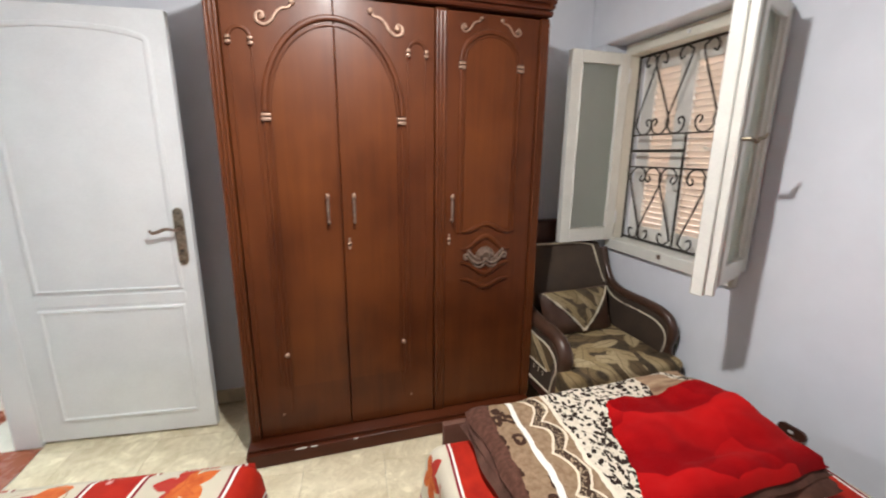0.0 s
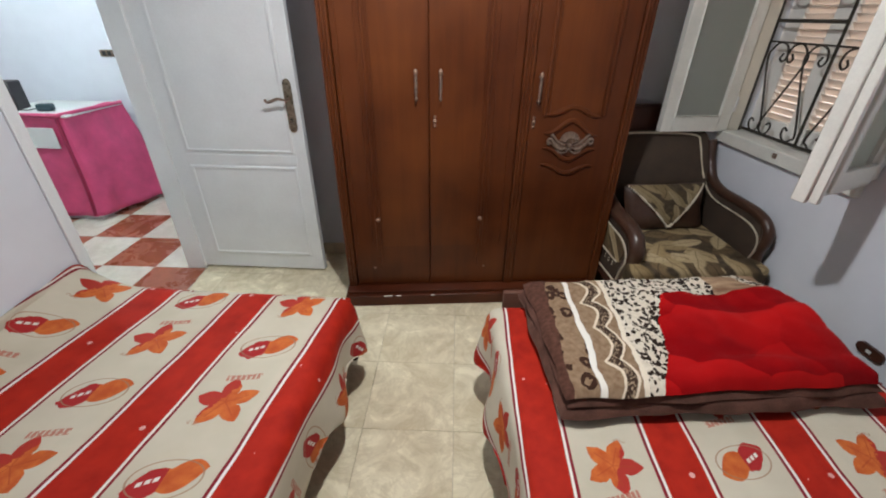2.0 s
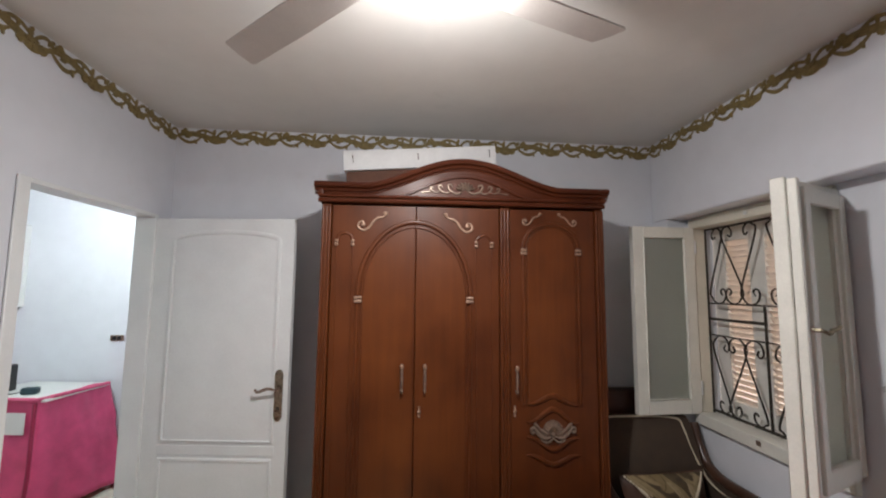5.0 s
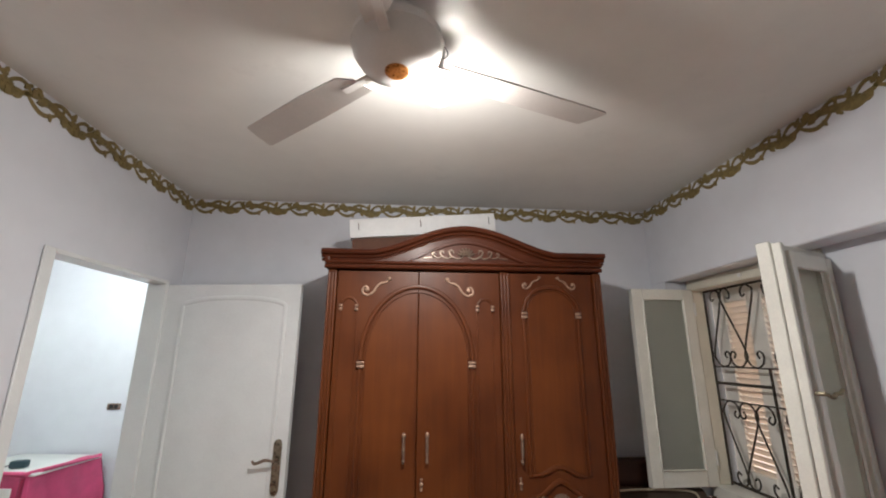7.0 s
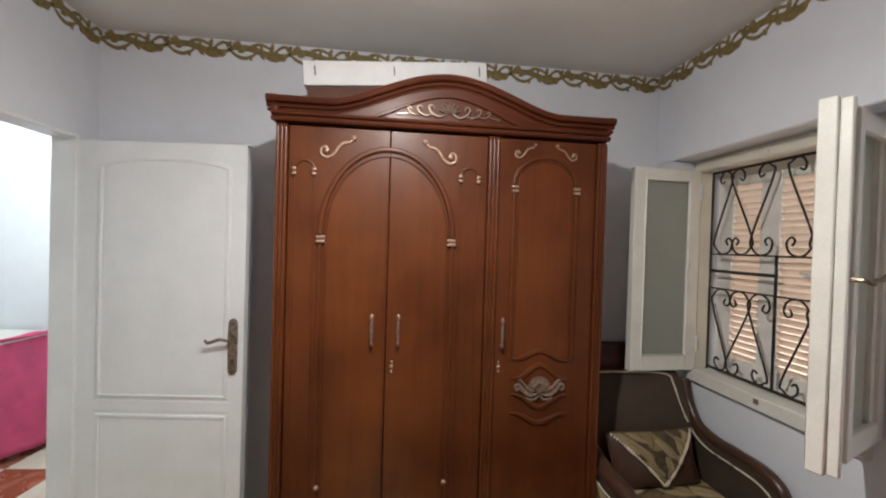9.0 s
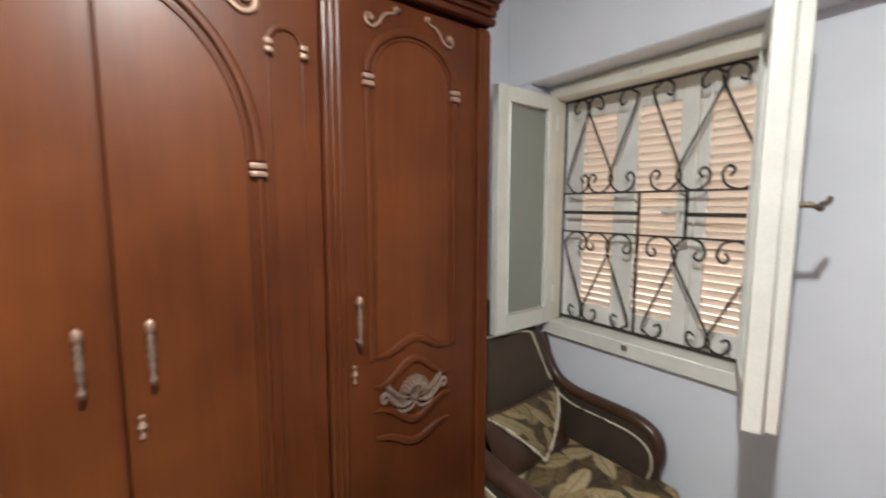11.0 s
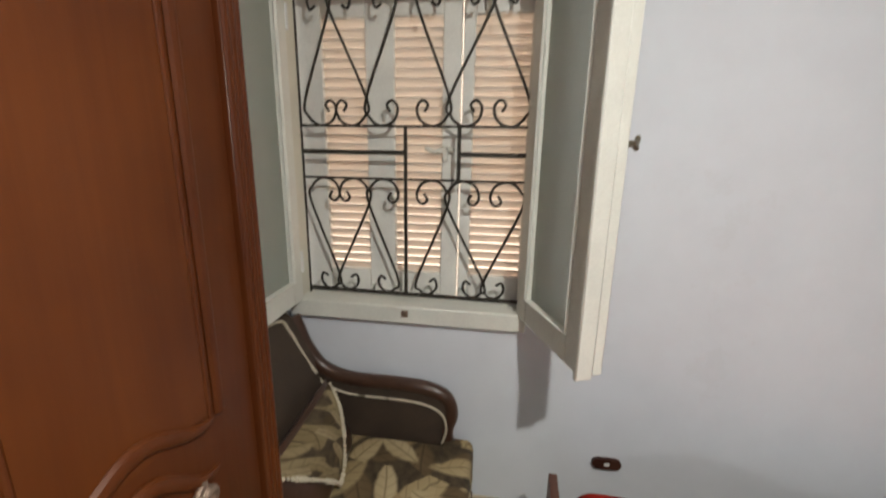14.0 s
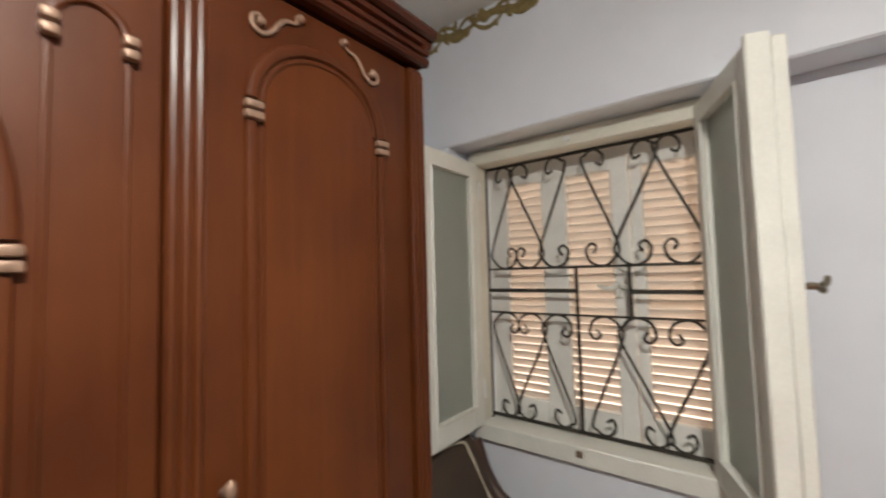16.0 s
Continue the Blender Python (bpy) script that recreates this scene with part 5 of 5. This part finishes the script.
for j in range(46):
    t = abs(j - 22.5) / 22.5
    w, b = 0.90 * t + 0.01, 0.94 - 1.72 * (1 - t)
    a = -w if j < 23 else w
    x, y, z = fr(a, b)
    q = rnd.uniform(0.006, 0.012)
    lathe(bm, [(0.001, -q), (q * 0.8, -q * 0.3), (q * 0.7, q * 0.4), (0.001, q)], 6, (x, y - 0.004, z - 0.006))
part("fringe", bm, PIPING, cu, "beige bobble fringe")

# ---- ceiling fan and bulb ----
fan = thing("ceiling_fan", (-0.022, 0.825, ZC), 0, "white enamel ceiling fan with three mauve-grey blades at rest", "ceiling fan")
bm = lathe(bmesh.new(), [(0.02, 0.0), (0.055, -0.002), (0.05, -0.04), (0.018, -0.055)], 24)
part("canopy", bm, FANW, fan)
part("down_rod", tube(bmesh.new(), [(0, 0, -0.02), (0, 0, -0.09)], 0.012, 10, up=(0, 1, 0)), FANW, fan)
bm = lathe(bmesh.new(), [(0.02, -0.055), (0.085, -0.06), (0.131, -0.088), (0.136, -0.118), (0.131, -0.124), (0.129, -0.142), (0.106, -0.178), (0.06, -0.195), (0.012, -0.200)], 32)
hub = part("motor_housing", bm, FANW, fan)
part("badge", lathe(bmesh.new(), [(0.004, -0.2025), (0.018, -0.205), (0.034, -0.202), (0.036, -0.196)], 24), BADGE, hub, "round amber and gold badge")
for a in (20.5, 139.5, 260):
    r = Matrix.Rotation(radians(a), 4, "Z")
    bm = bmesh.new()
    o = [(0.150, -0.052), (0.40, -0.062), (0.735, -0.067), (0.748, -0.060), (0.738, 0.0), (0.722, 0.052), (0.40, 0.054), (0.22, 0.046), (0.175, 0.012)]
    prism(bm, o, 2, -0.003, 0.003)
    bmesh.ops.transform(bm, matrix=r @ pose(0, 0, -0.158, 8, 0, 0), verts=bm.verts)
    bl_ = part("blade", bm, FANB, fan)
    bm = cuboid((0.115, -0.024, -0.164), (0.24, 0.006, -0.1545), 0.003)
    bmesh.ops.transform(bm, matrix=r, verts=bm.verts)
    part("blade_iron", bm, FANW, bl_)
bulb = thing("light_bulb", (0.105, 0.925, ZC), 0, "lit round bulb on a short cord from the ceiling", "light bulb")
part("lamp_holder", lathe(bmesh.new(), [(0.004, 0), (0.020, -0.002), (0.018, -0.05), (0.014, -0.100), (0.028, -0.140), (0.035, -0.169)], 16), PLASTIC, bulb)
gl = part("globe", lathe(bmesh.new(), [(0.034, -0.1695), (0.037, -0.180), (0.039, -0.195), (0.035, -0.218), (0.018, -0.229), (0.002, -0.232)], 24), BULB, bulb, "lit glass globe")
gl.visible_shadow = False
cord = thing("fan_cable", (0.0, 0.86, ZC - 0.001), 0, "thin loose grey cables beside the fan", "cable")
for k in (0, 1):
    part("strand", tube(bmesh.new(), spline([(0.0, 0.0, 0.0), (0.05 + 0.03 * k, -0.03, -0.04 - 0.02 * k), (0.075 + 0.05 * k, -0.02, -0.09 - 0.02 * k), (0.085 + 0.03 * k, 0.01, -0.11)], 6), 0.0022, 5), BLACK, cord)

# ---- small wall fittings ----
sk = thing("wall_socket", (XR, 1.06, 0.315), 0, "narrow brown oval plate on the wall beside the bed", "wall plate")
o = arc(0.032, 0, 0.022, -90, 90, 8) + arc(-0.032, 0, 0.022, 90, 270, 8)
part("plate", prism(bmesh.new(), o, 0, -0.014, -0.001), DARK, sk)
part("rocker", cuboid((-0.018, -0.010, -0.007), (-0.0145, 0.010, 0.007), 0.002), PLASTIC, sk)
so = thing("wall_socket", (-2.46, HY1, 1.176), 0, "double socket on the white hall wall", "socket")
part("plate", cuboid((-0.055, -0.012, -0.025), (0.055, -0.001, 0.025), 0.006, 2), SILVER, so)
for x in (-0.034, 0.006):
    part("outlet", cuboid((x, -0.015, -0.016), (x + 0.03, -0.0125, 0.016), 0.002), BLACK, so)

# ---- hall things ----
wm = thing("washing_machine", (-2.545, 3.085, 0), -7, "low washing machine under a pink zipped fabric cover in the hall", "washing machine")
WMX, WMY, WMH = -0.62, 0.56, 0.80
part("base", cuboid((WMX, 0.0, 0.0), (0.0, WMY - 0.04, 0.055), 0.006), PLASTIC, wm, "white plastic base")


def skirt(i, j):
    """The cover's front and right faces with a little sag."""
    L = 0.64 + 0.60
    d = i * L
    z = 0.045 + j * (WMH - 0.02)
    flare = 0.028 * (1 - j) ** 1.5 + 0.008 * math.sin(d * 21) * (1 - j) + 0.016 * noise.noise(Vector((d * 6, z * 5, 3))) + 0.007 * noise.noise(Vector((d * 17, z * 13, 8)))
    if d < 0.64:
        return (d - 0.64 + 0.02, -0.012 - flare, z), (d, z)
    t = (d - 0.64) / 0.60
    return (0.015 + flare + 0.15 * t * (1 - j) + 0.02 * t, (d - 0.64) * 0.93, z + 0.02 * t * j - 0.03 * j * max(0, t - 0.75) * 4), (d, z)


cloth_mesh("cover", 60, 20, skirt, PINK, wm, "pink nylon cover")
part("cover_top", cuboid((WMX, -0.005, WMH), (0.05, WMY - 0.02, WMH + 0.022), 0.01, 2), PLASTIC, wm, "white top")
tube_bm = tube(bmesh.new(), [(WMX, -0.02, WMH + 0.018), (0.01, -0.018, WMH + 0.022), (0.04, 0.06, WMH + 0.028), (0.045, WMY - 0.03, WMH + 0.02)], 0.014, 8)
part("cover_hem", tube_bm, PINK, wm)
zb = tube(bmesh.new(), spline([(-0.005, -0.05, 0.06), (0.002, -0.035, 0.3), (0.0, -0.03, 0.6), (-0.002, -0.025, 0.80)], 6), 0.012, 8)
part("zip", zb, PINKD, wm, "dark pink zip binding")
part("label_panel", cuboid((-0.40, -0.032, 0.585), (-0.06, -0.026, 0.735), 0.003), PLASTIC, wm, "white panel on the cover")
gad = thing("adapter", (-2.72, 3.22, 0.826), 12, "small dark plug adapter with cable on the machine", "adapter")
part("body", cuboid((-0.05, -0.03, 0.0), (0.05, 0.03, 0.05), 0.012, 2), TEAL, gad)
part("cable", tube(bmesh.new(), spline([(-0.05, 0, 0.02), (-0.10, -0.02, 0.012), (-0.16, 0.02, 0.008), (-0.2, 0.0, 0.008)], 5), 0.004, 6), BLACK, gad)
vent = thing("louvre_box", (-3.05, 3.30, 0.818), 5, "small dark slatted appliance on the machine", "appliance")
part("case", cuboid((-0.11, -0.05, 0.0), (0.10, 0.08, 0.20), 0.008), BLACK, vent)
for i in range(6):
    part("slat", cuboid((-0.10, -0.056, 0.02 + i * 0.028), (0.09, -0.0505, 0.034 + i * 0.028), 0.001), SILVER, vent)
br = thing("brick", (-2.27, 3.60, 0), -20, "dark red brick on the hall floor", "brick")
part("block", cuboid((-0.06, -0.05, 0), (0.06, 0.05, 0.055), 0.006), BRICK, br)
hl = thing("hall_lamp", (-2.20, HY1, 2.17), 0, "lit white tube lamp on the hall wall", "wall lamp")
part("tube", cuboid((-0.02, -0.07, -0.025), (0.36, -0.03, 0.025), 0.01, 2), glow("lit_tube", (0.9, 0.96, 1.0), 8.0), hl)
part("backing", cuboid((-0.04, -0.03, -0.03), (0.38, -0.001, 0.03), 0.004), PLASTIC, hl)

cab = thing("wall_cabinet", (-3.42, HY1, 1.44), 0, "white two-door wall cabinet hanging in the hall", "cabinet")
part("body", cuboid((-0.20, -0.20, 0.0), (0.19, -0.001, 0.70), 0.004), PLASTIC, cab)
for x in (-0.195, 0.0):
    dr = part("door", cuboid((x, -0.218, 0.005), (x + 0.188, -0.201, 0.695), 0.003), PLASTIC, cab)
    part("knob", lathe(bmesh.new(), [(0.001, 0), (0.008, 0), (0.010, -0.012), (0.002, -0.02)], 10, (x + (0.165 if x < -0.1 else 0.025), -0.218, 0.10), 1), SILVER, dr)

# ---- floors ----
def tile_floor(name, label, rz, origin, px, py, box_xy, mats, slab):
    fl = part(name, cuboid(*slab, 0), GROUT, None, label, smooth=False, kind="structure", category="floor")
    x0, x1, y0, y1 = box_xy
    body = lambda: cuboid((-px / 2 + 0.0006, -py / 2 + 0.0006, -0.008), (px / 2 - 0.0006, py / 2 - 0.0006, 0.0), 0.001)
    meshes = []
    for m in mats:
        t = part("tile", body(), m, fl)
        meshes.append(t.data)
        bpy.data.objects.remove(t)
    r = Matrix.Rotation(radians(rz), 4, "Z")
    h = 0.55 * (px + py) / 2
    for i in range(-14, 15):
        for j in range(-14, 15):
            c = Vector((*origin, 0)) + r @ Vector(((i + 0.5) * px, (j + 0.5) * py, 0))
            if not (x0 - h < c.x < x1 + h and y0 - h < c.y < y1 + h):
                continue
            k = (i + j) % len(meshes)
            if x0 + h < c.x < x1 - h and y0 + h < c.y < y1 - h:
                o = new("tile", meshes[k])
            else:                                        # cut at the walls
                bm = body()
                m = pose(c.x, c.y, 0, 0, 0, rz).inverted()
                for p, nrm in (((x0, 0, 0), (-1, 0, 0)), ((x1, 0, 0), (1, 0, 0)), ((0, y0, 0), (0, -1, 0)), ((0, y1, 0), (0, 1, 0))):
                    g = bm.verts[:] + bm.edges[:] + bm.faces[:]
                    bmesh.ops.bisect_plane(bm, geom=g, plane_co=m @ Vector(p), plane_no=m.to_3x3() @ Vector(nrm), clear_outer=True)
                if len(bm.faces) < 5:
                    bm.free()
                    continue
                o = part("tile", bm, mats[k], None, smooth=False)
            o.parent = fl
            o.matrix_basis = pose(c.x, c.y, 0.0, 0, 0, rz)


tile_floor("floor", "cream veined marble tile floor", -5.0, (-0.20, 1.41), 0.37, 0.37, (XL + 0.012, XR, YN, YB), (FLOOR_TILE,),
           ((XL, YN - 0.14, -0.1), (XR + 0.14, YB + 0.14, -0.006)))
tile_floor("floor_hall", "ivory and terracotta chequered tile floor of the hall", -5.0, (-1.745, 2.335), 0.358, 0.39, (HX0, XL + 0.008, HY0, HY1), (HALL_WHITE, HALL_RED),
           ((HX0 - 0.1, HY0 - 0.12, -0.1), (XL, HY1 + 0.12, -0.006)))
